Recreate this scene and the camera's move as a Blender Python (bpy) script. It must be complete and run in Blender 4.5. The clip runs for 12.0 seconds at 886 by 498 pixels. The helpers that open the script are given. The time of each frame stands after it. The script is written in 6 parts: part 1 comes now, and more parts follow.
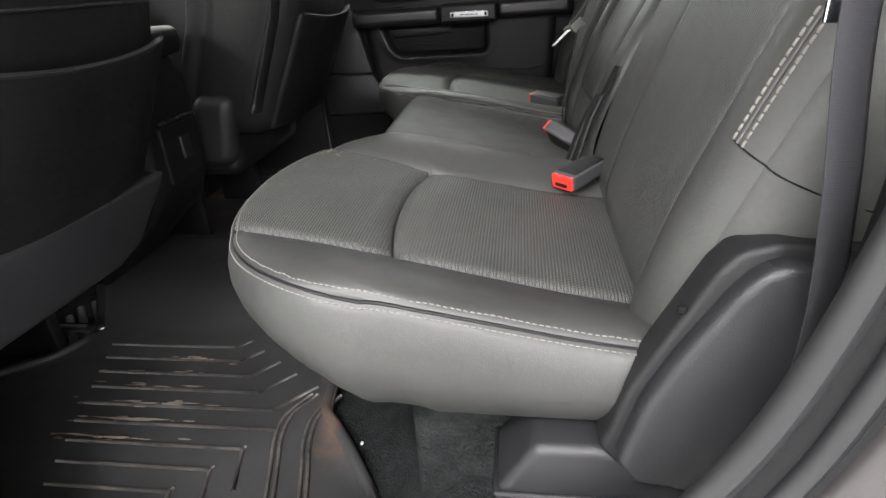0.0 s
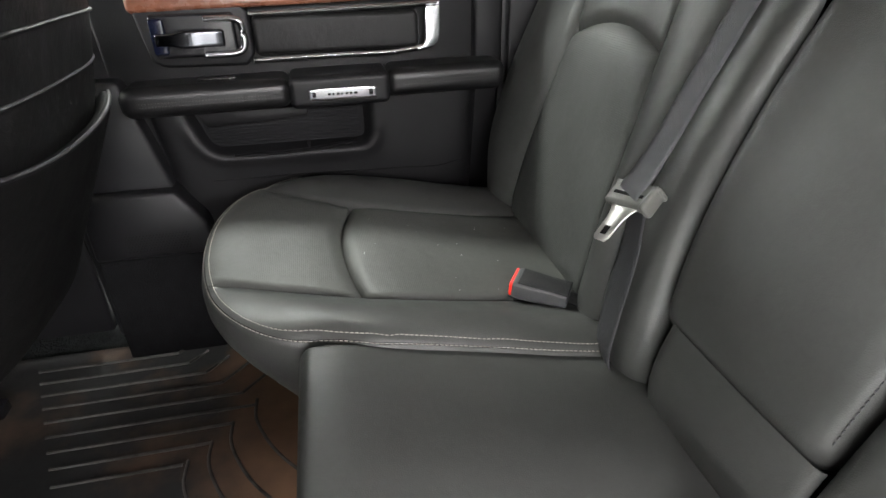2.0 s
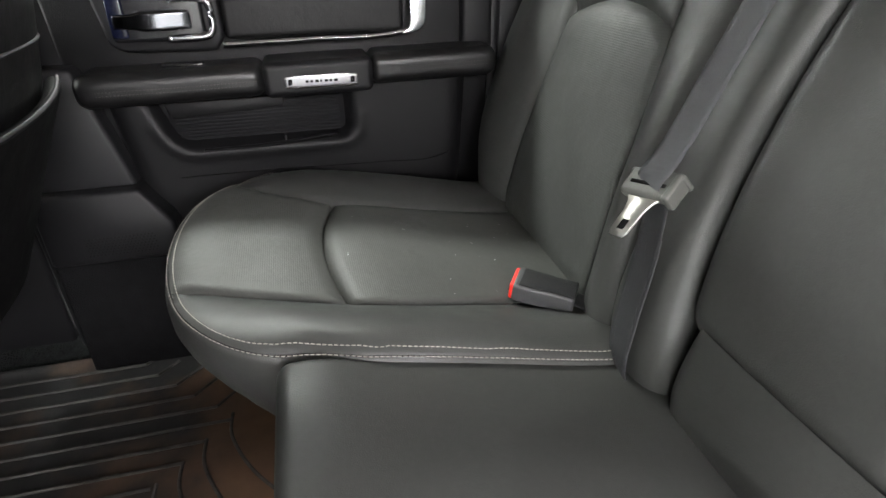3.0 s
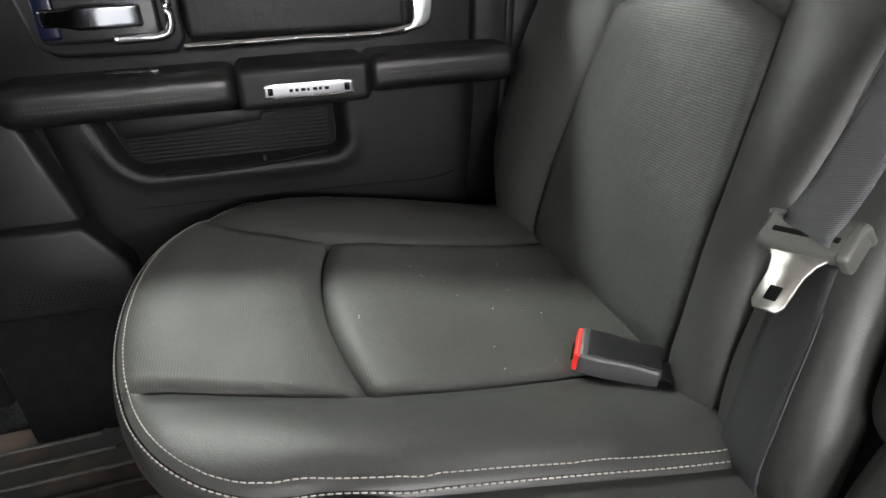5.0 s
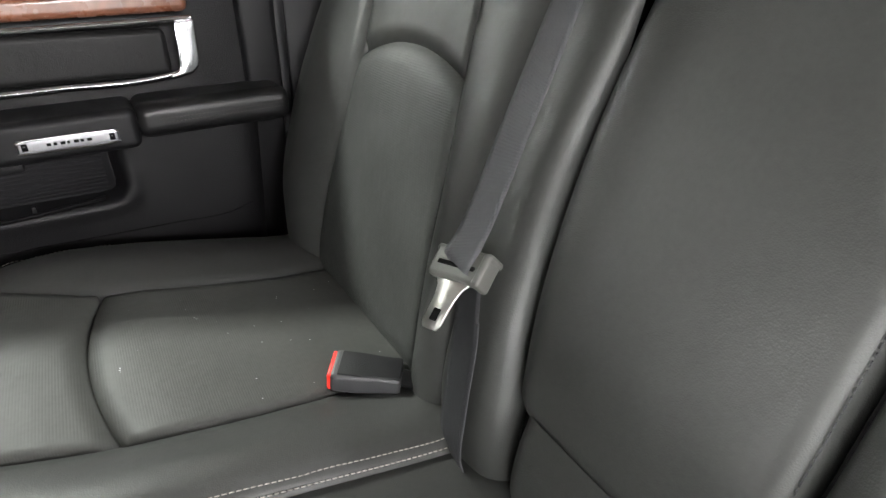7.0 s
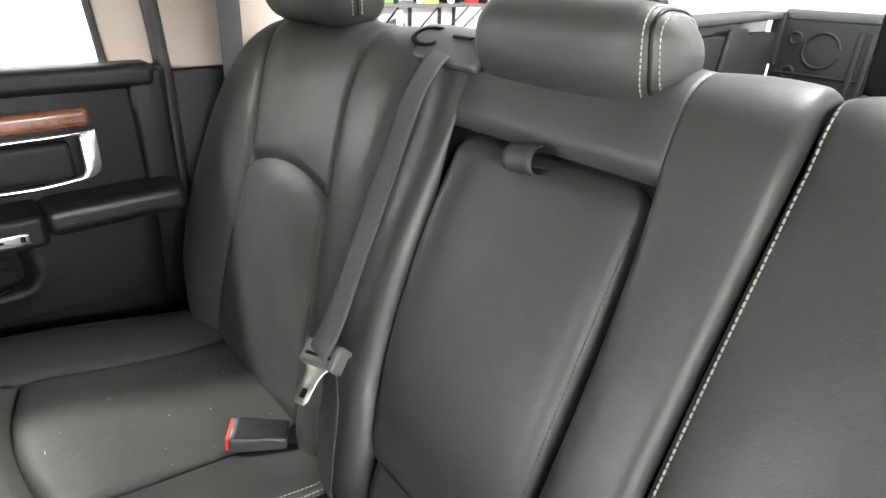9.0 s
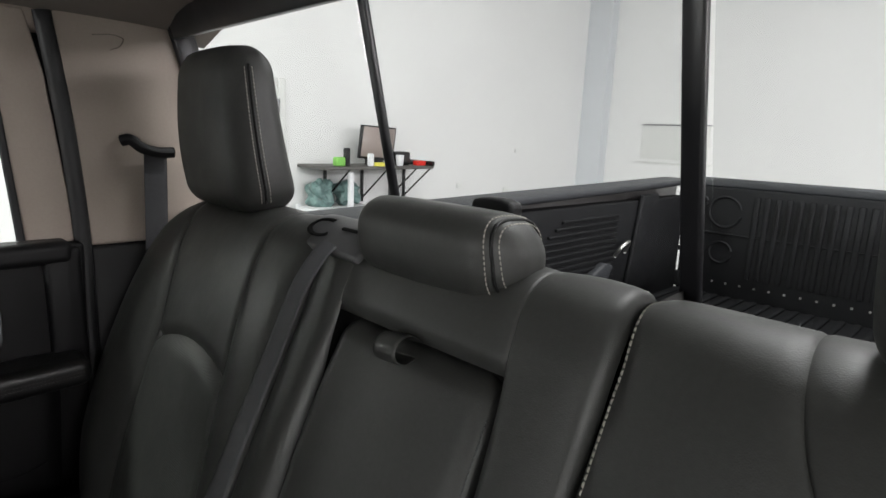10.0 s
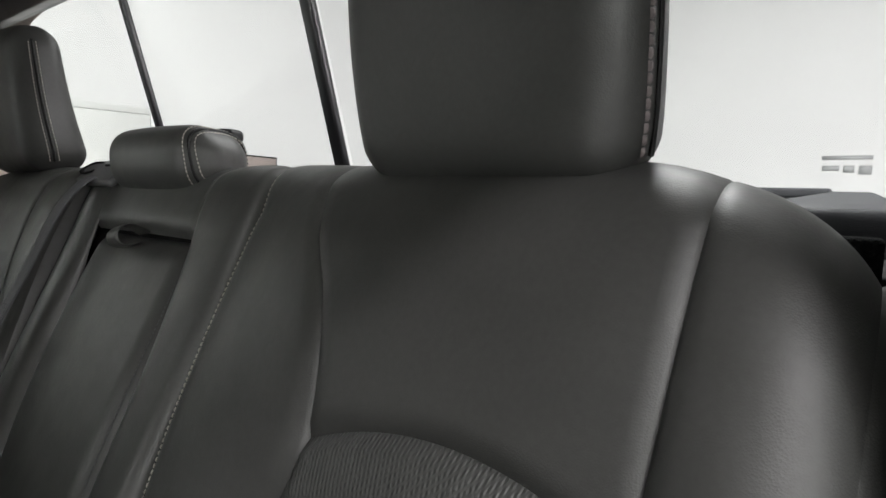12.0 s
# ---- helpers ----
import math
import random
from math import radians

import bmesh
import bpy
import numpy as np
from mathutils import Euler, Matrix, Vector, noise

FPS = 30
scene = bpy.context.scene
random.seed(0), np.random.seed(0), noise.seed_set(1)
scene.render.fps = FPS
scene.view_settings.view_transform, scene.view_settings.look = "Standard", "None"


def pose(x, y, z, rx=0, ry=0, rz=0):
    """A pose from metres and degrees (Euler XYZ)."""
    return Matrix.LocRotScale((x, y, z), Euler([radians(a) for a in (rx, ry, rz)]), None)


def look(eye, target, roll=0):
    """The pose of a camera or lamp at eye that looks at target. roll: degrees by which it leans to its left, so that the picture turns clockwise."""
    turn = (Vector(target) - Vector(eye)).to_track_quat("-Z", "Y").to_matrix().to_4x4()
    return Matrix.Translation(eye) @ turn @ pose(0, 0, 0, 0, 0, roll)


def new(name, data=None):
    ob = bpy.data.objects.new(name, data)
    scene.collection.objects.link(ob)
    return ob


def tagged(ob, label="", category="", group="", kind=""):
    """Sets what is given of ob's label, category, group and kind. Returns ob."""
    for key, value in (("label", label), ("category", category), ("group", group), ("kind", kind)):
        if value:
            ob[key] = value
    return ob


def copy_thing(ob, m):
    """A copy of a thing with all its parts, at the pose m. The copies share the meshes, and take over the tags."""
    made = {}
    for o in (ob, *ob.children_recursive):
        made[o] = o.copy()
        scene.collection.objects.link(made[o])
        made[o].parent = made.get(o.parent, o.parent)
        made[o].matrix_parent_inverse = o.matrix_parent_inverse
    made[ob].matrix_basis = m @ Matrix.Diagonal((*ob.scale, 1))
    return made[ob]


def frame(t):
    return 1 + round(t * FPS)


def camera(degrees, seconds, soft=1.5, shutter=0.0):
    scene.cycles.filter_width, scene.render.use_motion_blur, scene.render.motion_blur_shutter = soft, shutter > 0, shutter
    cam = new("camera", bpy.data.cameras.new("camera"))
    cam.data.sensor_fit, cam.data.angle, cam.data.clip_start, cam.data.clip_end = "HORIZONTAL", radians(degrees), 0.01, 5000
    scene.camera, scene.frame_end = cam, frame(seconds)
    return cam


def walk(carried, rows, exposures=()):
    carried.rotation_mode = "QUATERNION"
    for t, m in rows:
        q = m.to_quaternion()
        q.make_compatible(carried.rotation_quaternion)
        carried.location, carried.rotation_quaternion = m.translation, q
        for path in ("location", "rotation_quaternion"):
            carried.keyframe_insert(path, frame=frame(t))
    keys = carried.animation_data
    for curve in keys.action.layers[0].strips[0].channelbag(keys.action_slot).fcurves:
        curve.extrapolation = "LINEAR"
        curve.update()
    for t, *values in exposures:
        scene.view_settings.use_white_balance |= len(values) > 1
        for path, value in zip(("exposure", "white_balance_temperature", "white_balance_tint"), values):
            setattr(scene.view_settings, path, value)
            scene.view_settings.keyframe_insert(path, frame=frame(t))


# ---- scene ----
cam = camera(76.5, 12.0)
PATH = [
    (0, (0.046, -1.421, 0.773), (-0.23, 0.358, -0.099), -3.7),
    (0.5, (0.004, -1.198, 0.794), (-0.064, 0.582, -0.117), -3.7),
    (1, (-0.06, -0.895, 0.84), (0.087, 0.864, -0.1), -1.7),
    (1.5, (-0.141, -0.638, 0.896), (0.115, 1.102, -0.057), -2.0),
    (2, (-0.185, -0.442, 0.921), (0.167, 1.278, -0.037), -1.1),
    (2.5, (-0.184, -0.379, 0.899), (0.207, 1.331, -0.061), -0.8),
    (4.5, (-0.206, -0.289, 0.863), (0.266, 1.397, -0.102), -1.0),
    (5, (-0.211, -0.148, 0.847), (0.302, 1.529, -0.114), -0.9),
    (5.5, (-0.172, -0.097, 0.834), (0.513, 1.519, -0.125), -0.1),
    (6, (-0.156, -0.119, 0.854), (0.641, 1.444, -0.106), 0.3),
    (6.5, (-0.139, -0.184, 0.875), (0.73, 1.342, -0.084), 0.4),
    (7, (-0.095, -0.263, 0.922), (0.831, 1.232, -0.031), 0.4),
    (9, (-0.119, -0.433, 1.112), (1.072, 0.913, 0.236), 2.2),
    (9.5, (-0.081, -0.488, 1.185), (1.21, 0.9, 0.546), 2.5),
    (10, (-0.052, -0.521, 1.181), (1.334, 0.866, 0.79), 2.4),
    (10.5, (-0.026, -0.605, 1.18), (1.467, 0.694, 0.895), 1.6),
    (11, (-0.008, -0.706, 1.168), (1.555, 0.514, 0.906), 1.3),
    (11.5, (-0.01, -0.801, 1.118), (1.587, 0.378, 0.872), 1.2),
    (12, (-0.031, -0.935, 1.01), (1.569, 0.243, 0.778), 0.9),
]
EXPOSURES = [(0.0, 0.06), (0.5, 0.17), (1.0, 0.42), (1.5, 0.64), (2.0, 0.82), (4.5, 0.86), (5.5, 0.78), (7.2, 0.90), (8.8, 1.02), (9.2, 0.80), (9.5, 0.30), (9.8, -0.5), (10.0, -0.95), (10.3, -1.34), (11.0, -1.36), (11.5, -1.10), (12.0, -0.88)]
walk(cam, [(t, look(eye, target, roll)) for t, eye, target, roll in PATH], EXPOSURES)

# world: the hall is closed, so only a trace of grey reaches in
world = bpy.data.worlds.new("world")
scene.world = world
world.use_nodes = True
world.node_tree.nodes["Background"].inputs[0].default_value = (0.8, 0.85, 0.9, 1)
world.node_tree.nodes["Background"].inputs[1].default_value = 0.05


def area_lamp(name, x, y, z, sx, sy, power, tilt=0.0, swing=0.0, color=(0.99, 0.99, 0.985)):
    data = bpy.data.lights.new(name, "AREA")
    data.shape, data.size, data.size_y, data.energy, data.color = "RECTANGLE", sx, sy, power, color
    ob = new(name, data)
    ob.matrix_world = pose(x, y, z, tilt, swing)
    return ob


# unseen lamps that light the hall: slightly pink ones beside the truck's open door, slightly green ones before, over
# and beyond it
PINKISH, GREENISH, PLAIN = (1.0, 0.965, 0.985), (0.955, 1.0, 0.94), (0.985, 0.99, 0.985)
for lx, ly, lz, lp, lt, tone in ((-1.0, -3.2, 3.45, 430, 0, PINKISH), (-3.4, -5.5, 2.4, 110, 55, PINKISH), (0.9, -5.5, 2.4, 300, 55, PINKISH), (3.6, -5.5, 2.4, 280, 55, PINKISH),
                                 (-3.6, 0.6, 3.6, 330, 0, GREENISH), (-1.5, 3.3, 3.7, 330, 0, GREENISH), (2.5, -0.3, 3.7, 185, 0, PLAIN)):
    area_lamp("unseen_lamp", lx, ly, lz, 2.8, 0.5, lp, lt, 0.0, tone)
# an unseen short lamp added by the south wall, whose light falls past the centre pillar onto the far backrest
area_lamp("unseen_lamp", -3.0, -5.6, 2.5, 0.7, 0.3, 120, 58, 0.0, GREENISH)
# a fill lamp added at the hall's front wall, brightening the backrests through the windscreen over the front seats
area_lamp("unseen_lamp", -5.6, 0.22, 1.44, 0.25, 0.8, 125, 0.0, -86, PLAIN)


# ---- materials ----
def mat(name, color, rough=0.5, metal=0.0, vary=0.12, big=5.0, fine=160.0, bump=(), rough_vary=0.1, coat=0.0, spec=0.5):
    """A surface with blotches at two scales; bump: (kind, scale, depth in metres)."""
    m = bpy.data.materials.new(name)
    m.use_nodes = True
    nt = m.node_tree
    b = nt.nodes["Principled BSDF"]
    tc = nt.nodes.new("ShaderNodeTexCoord")

    def noise_at(scale, detail=4.0):
        n = nt.nodes.new("ShaderNodeTexNoise")
        n.inputs["Scale"].default_value, n.inputs["Detail"].default_value = scale, detail
        nt.links.new(tc.outputs["Object"], n.inputs["Vector"])
        return n.outputs["Fac"]

    def calc(op, a, c):
        n = nt.nodes.new("ShaderNodeMath")
        n.operation = op
        for k, v in enumerate((a, c)):
            if isinstance(v, (int, float)):
                n.inputs[k].default_value = v
            else:
                nt.links.new(v, n.inputs[k])
        return n.outputs[0]

    blend = calc("ADD", calc("MULTIPLY", noise_at(big), 0.6), calc("MULTIPLY", noise_at(fine, 2.0), 0.4))
    ramp = nt.nodes.new("ShaderNodeMapRange")
    ramp.inputs["From Min"].default_value, ramp.inputs["From Max"].default_value = 0.3, 0.7
    ramp.inputs["To Min"].default_value, ramp.inputs["To Max"].default_value = 1 - vary, 1 + vary
    nt.links.new(blend, ramp.inputs["Value"])
    mul = nt.nodes.new("ShaderNodeVectorMath")
    mul.operation = "SCALE"
    mul.inputs[0].default_value = color[:3]
    nt.links.new(ramp.outputs[0], mul.inputs["Scale"])
    nt.links.new(mul.outputs[0], b.inputs["Base Color"])
    nt.links.new(calc("ADD", calc("MULTIPLY", noise_at(big * 2.3), 2 * rough_vary), rough - rough_vary), b.inputs["Roughness"])
    b.inputs["Metallic"].default_value = metal
    b.inputs["Specular IOR Level"].default_value = spec
    b.inputs["Coat Weight"].default_value = coat
    last = None
    for kind, scale, depth in bump:
        if kind == "noise":
            h = noise_at(scale, 3.0)
        elif kind == "cells":
            v = nt.nodes.new("ShaderNodeTexVoronoi")
            v.inputs["Scale"].default_value = scale
            nt.links.new(tc.outputs["Object"], v.inputs["Vector"])
            h = v.outputs["Distance"]
        else:
            s = nt.nodes.new("ShaderNodeSeparateXYZ")
            nt.links.new(tc.outputs["Object"], s.inputs[0])
            if kind in ("rib_x", "rib_z", "rib_y"):  # fine embossed rows across the seat, broken into short lengths
                pos = {"rib_x": s.outputs[0], "rib_z": s.outputs[2], "rib_y": calc("ADD", s.outputs[1], calc("MULTIPLY", s.outputs[2], -0.2))}[kind]
                other = s.outputs[2 if kind == "rib_y" else 1]
                across = calc("SINE", calc("MULTIPLY", pos, 2 * math.pi / scale), 0)
                along = calc("SINE", calc("ADD", calc("MULTIPLY", other, 2 * math.pi / (1.3 * scale)), calc("MULTIPLY", pos, math.pi / scale)), 0)
                h = calc("ADD", calc("MULTIPLY", across, 0.5), calc("MULTIPLY", calc("MULTIPLY", across, along), 0.5))
            elif kind == "weave":  # belt webbing
                h = calc("SINE", calc("MULTIPLY", calc("ADD", calc("MULTIPLY", s.outputs[2], 1.0), calc("MULTIPLY", s.outputs[1], 0.35)), 2 * math.pi / scale), 0)
            else:  # lines along x
                h = calc("SINE", calc("MULTIPLY", s.outputs[2], 2 * math.pi / scale), 0)
        bn = nt.nodes.new("ShaderNodeBump")
        bn.inputs["Strength"].default_value, bn.inputs["Distance"].default_value = 1.0, depth
        nt.links.new(h, bn.inputs["Height"])
        if last:
            nt.links.new(last, bn.inputs["Normal"])
        last = bn.outputs[0]
    if last:
        nt.links.new(last, b.inputs["Normal"])
    return m


LEATHER = mat("black leather", (0.034, 0.0346, 0.0326), 0.47, spec=0.45, vary=0.16, big=7, rough_vary=0.14, bump=(("noise", 18, 0.0012), ("cells", 620, 0.00012)))
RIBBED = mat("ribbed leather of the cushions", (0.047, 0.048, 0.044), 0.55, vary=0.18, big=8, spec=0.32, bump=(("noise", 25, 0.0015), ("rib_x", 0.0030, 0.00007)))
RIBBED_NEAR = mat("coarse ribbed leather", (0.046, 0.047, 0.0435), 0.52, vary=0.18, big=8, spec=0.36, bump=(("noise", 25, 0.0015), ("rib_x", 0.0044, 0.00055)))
RIBBED_BACK = mat("ribbed leather of the backs", (0.041, 0.0425, 0.040), 0.52, vary=0.18, big=8, spec=0.35, bump=(("noise", 25, 0.0015), ("rib_z", 0.0033, 0.00015)))
RIBBED_COARSE = mat("coarse ribbed leather of the near back", (0.041, 0.0425, 0.040), 0.5, vary=0.18, big=8, spec=0.4, bump=(("noise", 25, 0.0015), ("rib_y", 0.0048, 0.00036)))
# shaded copies of the black leather, darkened for the front seats' shadow
LEATHER_HALF_SHADED = mat("black leather, half-shaded copy", (0.010, 0.010, 0.0102), 0.46, vary=0.18, spec=0.24, big=6, bump=(("noise", 30, 0.002), ("cells", 600, 0.0002)))
LEATHER_SHADED = mat("black leather, shaded copy", (0.008, 0.008, 0.008), 0.46, vary=0.18, spec=0.2, big=6, bump=(("noise", 30, 0.002), ("cells", 600, 0.0003)))
SEAT_PLASTIC = mat("grey grained plastic", (0.0125, 0.0125, 0.0138), 0.46, spec=0.42, vary=0.12, bump=(("cells", 900, 0.0002),))
# shaded copy of the shield plastic, for the rim turned away from the light
SHIELD_SHADED = mat("shield plastic, shaded rim side", (0.0085, 0.0085, 0.0092), 0.52, spec=0.3, vary=0.12, bump=(("cells", 900, 0.0002),))
BLACK_PLASTIC = mat("black grained plastic", (0.007, 0.007, 0.0078), 0.46, spec=0.26, vary=0.15, bump=(("cells", 800, 0.00025),))
DOOR_SKIN = mat("black door skin", (0.006, 0.006, 0.0065), 0.42, spec=0.2, vary=0.15, bump=(("cells", 520, 0.0004),))
GLOSS_BLACK = mat("gloss black", (0.010, 0.010, 0.011), 0.22, vary=0.1, rough_vary=0.04)
BLUE_REFLECTION = mat("gloss black with blue reflection", (0.003, 0.0045, 0.014), 0.2, vary=0.1, rough_vary=0.04)
CORNER_GREY = mat("grey-blue wall corner", (0.64, 0.665, 0.69), 0.6, vary=0.03)
# near-black that puts shade into gaps, slots and holes; also small dark marks
GAP = mat("near-black gap shade and dark marks", (0.008, 0.008, 0.008), 0.9, vary=0.2, spec=0.1)
BELT = mat("grey belt webbing", (0.046, 0.046, 0.051), 0.62, vary=0.12, bump=(("weave", 0.0013, 0.00012),))
# shaded copy of the belt webbing, darkened to match the dim lengths
BELT_SHADED = mat("shaded belt webbing", (0.022, 0.022, 0.025), 0.65, vary=0.12, bump=(("weave", 0.0012, 0.00010),))
GRIP = mat("pale grey grip plastic", (0.085, 0.085, 0.078), 0.4, vary=0.12, bump=(("cells", 900, 0.00015),))
BUCKLE_PLASTIC = mat("grey buckle plastic", (0.044, 0.044, 0.046), 0.42, vary=0.1, bump=(("cells", 900, 0.00015),))
RED = mat("red push button", (0.75, 0.03, 0.02), 0.35, vary=0.06)
CHROME = mat("chrome", (0.74, 0.75, 0.77), 0.13, 1.0, vary=0.04, rough_vary=0.03)
SMOKED = mat("smoked chrome", (0.16, 0.165, 0.18), 0.13, 1.0, vary=0.06, rough_vary=0.03)
STEEL = mat("bright steel", (0.66, 0.65, 0.62), 0.34, 1.0, vary=0.08, rough_vary=0.05)
SATIN = mat("satin metal", (0.30, 0.30, 0.31), 0.36, 1.0, vary=0.06)
WOOD = mat("brown wood trim", (0.16, 0.062, 0.035), 0.28, vary=0.4, big=14, fine=60, coat=0.5)
THREAD = mat("off-white thread", (0.33, 0.312, 0.275), 0.7, vary=0.15)
DULL_THREAD = mat("dull grey thread", (0.135, 0.128, 0.116), 0.75, vary=0.15)
ARM_THREAD = mat("dull dark thread", (0.055, 0.048, 0.045), 0.75, vary=0.15)
DARK_THREAD = mat("brown-grey thread", (0.10, 0.085, 0.085), 0.7, vary=0.15)
CARPET = mat("dark carpet", (0.014, 0.0155, 0.0155), 0.95, vary=0.6, big=40, fine=190, bump=(("noise", 170, 0.006), ("noise", 420, 0.003)), spec=0.1)
ARM_SKIN = mat("glossy black armrest skin", (0.0075, 0.0075, 0.0078), 0.34, vary=0.15, spec=0.42, big=6, bump=(("noise", 30, 0.001), ("cells", 700, 0.0002)))
POCKET = mat("grey pocket lining", (0.011, 0.011, 0.012), 0.7, spec=0.2, vary=0.1)
JAMB = mat("matt black jamb trim", (0.0075, 0.0075, 0.008), 0.62, spec=0.2, vary=0.2, bump=(("cells", 700, 0.0002),))
# near-black that puts the footwell's shade into the pillar panel's foot
FOOT_SHADE = mat("carpet in near-black foot shade", (0.006, 0.006, 0.0065), 0.95, vary=0.4, big=30, fine=420, bump=(("noise", 380, 0.003),), spec=0.08)
BEIGE = mat("beige trim", (0.40, 0.34, 0.29), 0.6, vary=0.06, bump=(("cells", 700, 0.0002),))
HEADLINER = mat("grey headliner cloth", (0.24, 0.21, 0.19), 0.9, vary=0.08, fine=600, bump=(("noise", 700, 0.0006),), spec=0.1)
SEAL = mat("rubber seal", (0.012, 0.012, 0.013), 0.55, vary=0.15)
PAINT = mat("silver-grey body paint", (0.052, 0.048, 0.048), 0.42, 0.3, vary=0.06, coat=0.2)
LINER = mat("bed liner plastic", (0.0055, 0.0058, 0.0068), 0.66, vary=0.4, big=9, bump=(("cells", 300, 0.0006),), spec=0.24)
GUIDE = mat("smooth grey guide plastic", (0.060, 0.060, 0.062), 0.42, vary=0.1, bump=(("cells", 900, 0.0001),))
RAIL_CAP = mat("grey rail cap", (0.028, 0.030, 0.034), 0.55, vary=0.15, bump=(("cells", 600, 0.0003),))
WALL = mat("white painted wall", (0.80, 0.805, 0.80), 0.7, vary=0.03, big=0.7, bump=(("noise", 9, 0.0012),))
DOOR_PAINT = mat("white painted door", (0.72, 0.73, 0.71), 0.5, vary=0.02)
RIB = mat("scuffed rubber ribs", (0.040, 0.037, 0.034), 0.6, vary=0.95, big=16, fine=70)
CONCRETE = mat("hall floor", (0.36, 0.36, 0.35), 0.55, vary=0.2, big=1.5)
DESK = mat("dark shelf top", (0.09, 0.085, 0.08), 0.5, vary=0.2)
FRAME_BLACK = mat("black window frame", (0.010, 0.010, 0.012), 0.35, vary=0.1)
SCREEN = mat("dim monitor screen", (0.30, 0.25, 0.23), 0.3, vary=0.1)
WHITE = mat("white plastic", (0.75, 0.76, 0.78), 0.4, vary=0.03)
GREEN = mat("green plastic", (0.22, 0.55, 0.10), 0.45, vary=0.1)
YELLOW = mat("yellow paper", (0.75, 0.68, 0.10), 0.6, vary=0.08)
TEAL = mat("grey-green bag film", (0.13, 0.21, 0.20), 0.35, vary=0.6, big=12)
MUD = mat("dried pale mud", (0.20, 0.165, 0.135), 0.85, vary=0.4, big=30)


def mat_rubber():
    """Black rubber mat with brown dust, thickest in patches near the seats."""
    m = mat("black rubber mat", (0.021, 0.021, 0.021), 0.66, vary=0.2, big=9, spec=0.35, bump=(("noise", 500, 0.0005),))
    nt = m.node_tree
    b = nt.nodes["Principled BSDF"]
    base = b.inputs["Base Color"].links[0].from_socket
    tc = nt.nodes.new("ShaderNodeTexCoord")
    n = nt.nodes.new("ShaderNodeTexNoise")
    n.inputs["Scale"].default_value, n.inputs["Detail"].default_value = 7.0, 8.0
    nt.links.new(tc.outputs["Object"], n.inputs["Vector"])
    s = nt.nodes.new("ShaderNodeSeparateXYZ")
    nt.links.new(tc.outputs["Object"], s.inputs[0])
    far = nt.nodes.new("ShaderNodeMapRange")  # more dust towards the rear of the mat
    far.inputs["From Min"].default_value, far.inputs["From Max"].default_value = -0.58, -0.30
    far.inputs["To Min"].default_value, far.inputs["To Max"].default_value = -0.22, 0.32
    nt.links.new(s.outputs[0], far.inputs["Value"])
    add = nt.nodes.new("ShaderNodeMath")
    side = nt.nodes.new("ShaderNodeMapRange")  # and more on the far mat
    side.inputs["From Min"].default_value, side.inputs["From Max"].default_value = -0.75, 0.4
    side.inputs["To Min"].default_value, side.inputs["To Max"].default_value = -0.36, 0.17
    nt.links.new(s.outputs[1], side.inputs["Value"])
    both = nt.nodes.new("ShaderNodeMath")
    nt.links.new(far.outputs[0], both.inputs[0])
    nt.links.new(side.outputs[0], both.inputs[1])
    nt.links.new(n.outputs["Fac"], add.inputs[0])
    nt.links.new(both.outputs[0], add.inputs[1])
    rng = nt.nodes.new("ShaderNodeMapRange")
    rng.inputs["From Min"].default_value, rng.inputs["From Max"].default_value = 0.45, 0.95
    rng.inputs["To Max"].default_value = 0.85
    nt.links.new(add.outputs[0], rng.inputs["Value"])
    mix = nt.nodes.new("ShaderNodeMix")
    mix.data_type = "RGBA"
    mix.inputs["B"].default_value = (0.21, 0.118, 0.066, 1)
    for sock in mix.inputs:
        if sock.name == "B" and sock.type == "RGBA":
            sock.default_value = (0.21, 0.118, 0.066, 1)
        if sock.name == "A" and sock.type == "RGBA":
            nt.links.new(base, sock)
    nt.links.new(rng.outputs[0], mix.inputs["Factor"])
    for sock in mix.outputs:
        if sock.type == "RGBA":
            nt.links.new(sock, b.inputs["Base Color"])
    return m


def mat_glass(name, tint):
    m = bpy.data.materials.new(name)
    m.use_nodes = True
    nt = m.node_tree
    nt.nodes.remove(nt.nodes["Principled BSDF"])
    clear, gloss, mix, fr = (nt.nodes.new("ShaderNode" + k) for k in ("BsdfTransparent", "BsdfGlossy", "MixShader", "LayerWeight"))
    clear.inputs[0].default_value = (*tint, 1)
    gloss.inputs["Roughness"].default_value = 0.02
    power, gain = nt.nodes.new("ShaderNodeMath"), nt.nodes.new("ShaderNodeMath")
    power.operation, gain.operation = "POWER", "MULTIPLY_ADD"
    power.inputs[1].default_value, gain.inputs[1].default_value, gain.inputs[2].default_value = 5.0, 0.6, 0.02
    nt.links.new(fr.outputs["Facing"], power.inputs[0])
    nt.links.new(power.outputs[0], gain.inputs[0])
    nt.links.new(gain.outputs[0], mix.inputs[0])
    nt.links.new(clear.outputs[0], mix.inputs[1])
    nt.links.new(gloss.outputs[0], mix.inputs[2])
    nt.links.new(mix.outputs[0], nt.nodes["Material Output"].inputs[0])
    return m


RUBBER = mat_rubber()
GLASS = mat_glass("window glass", (0.92, 0.925, 0.925))


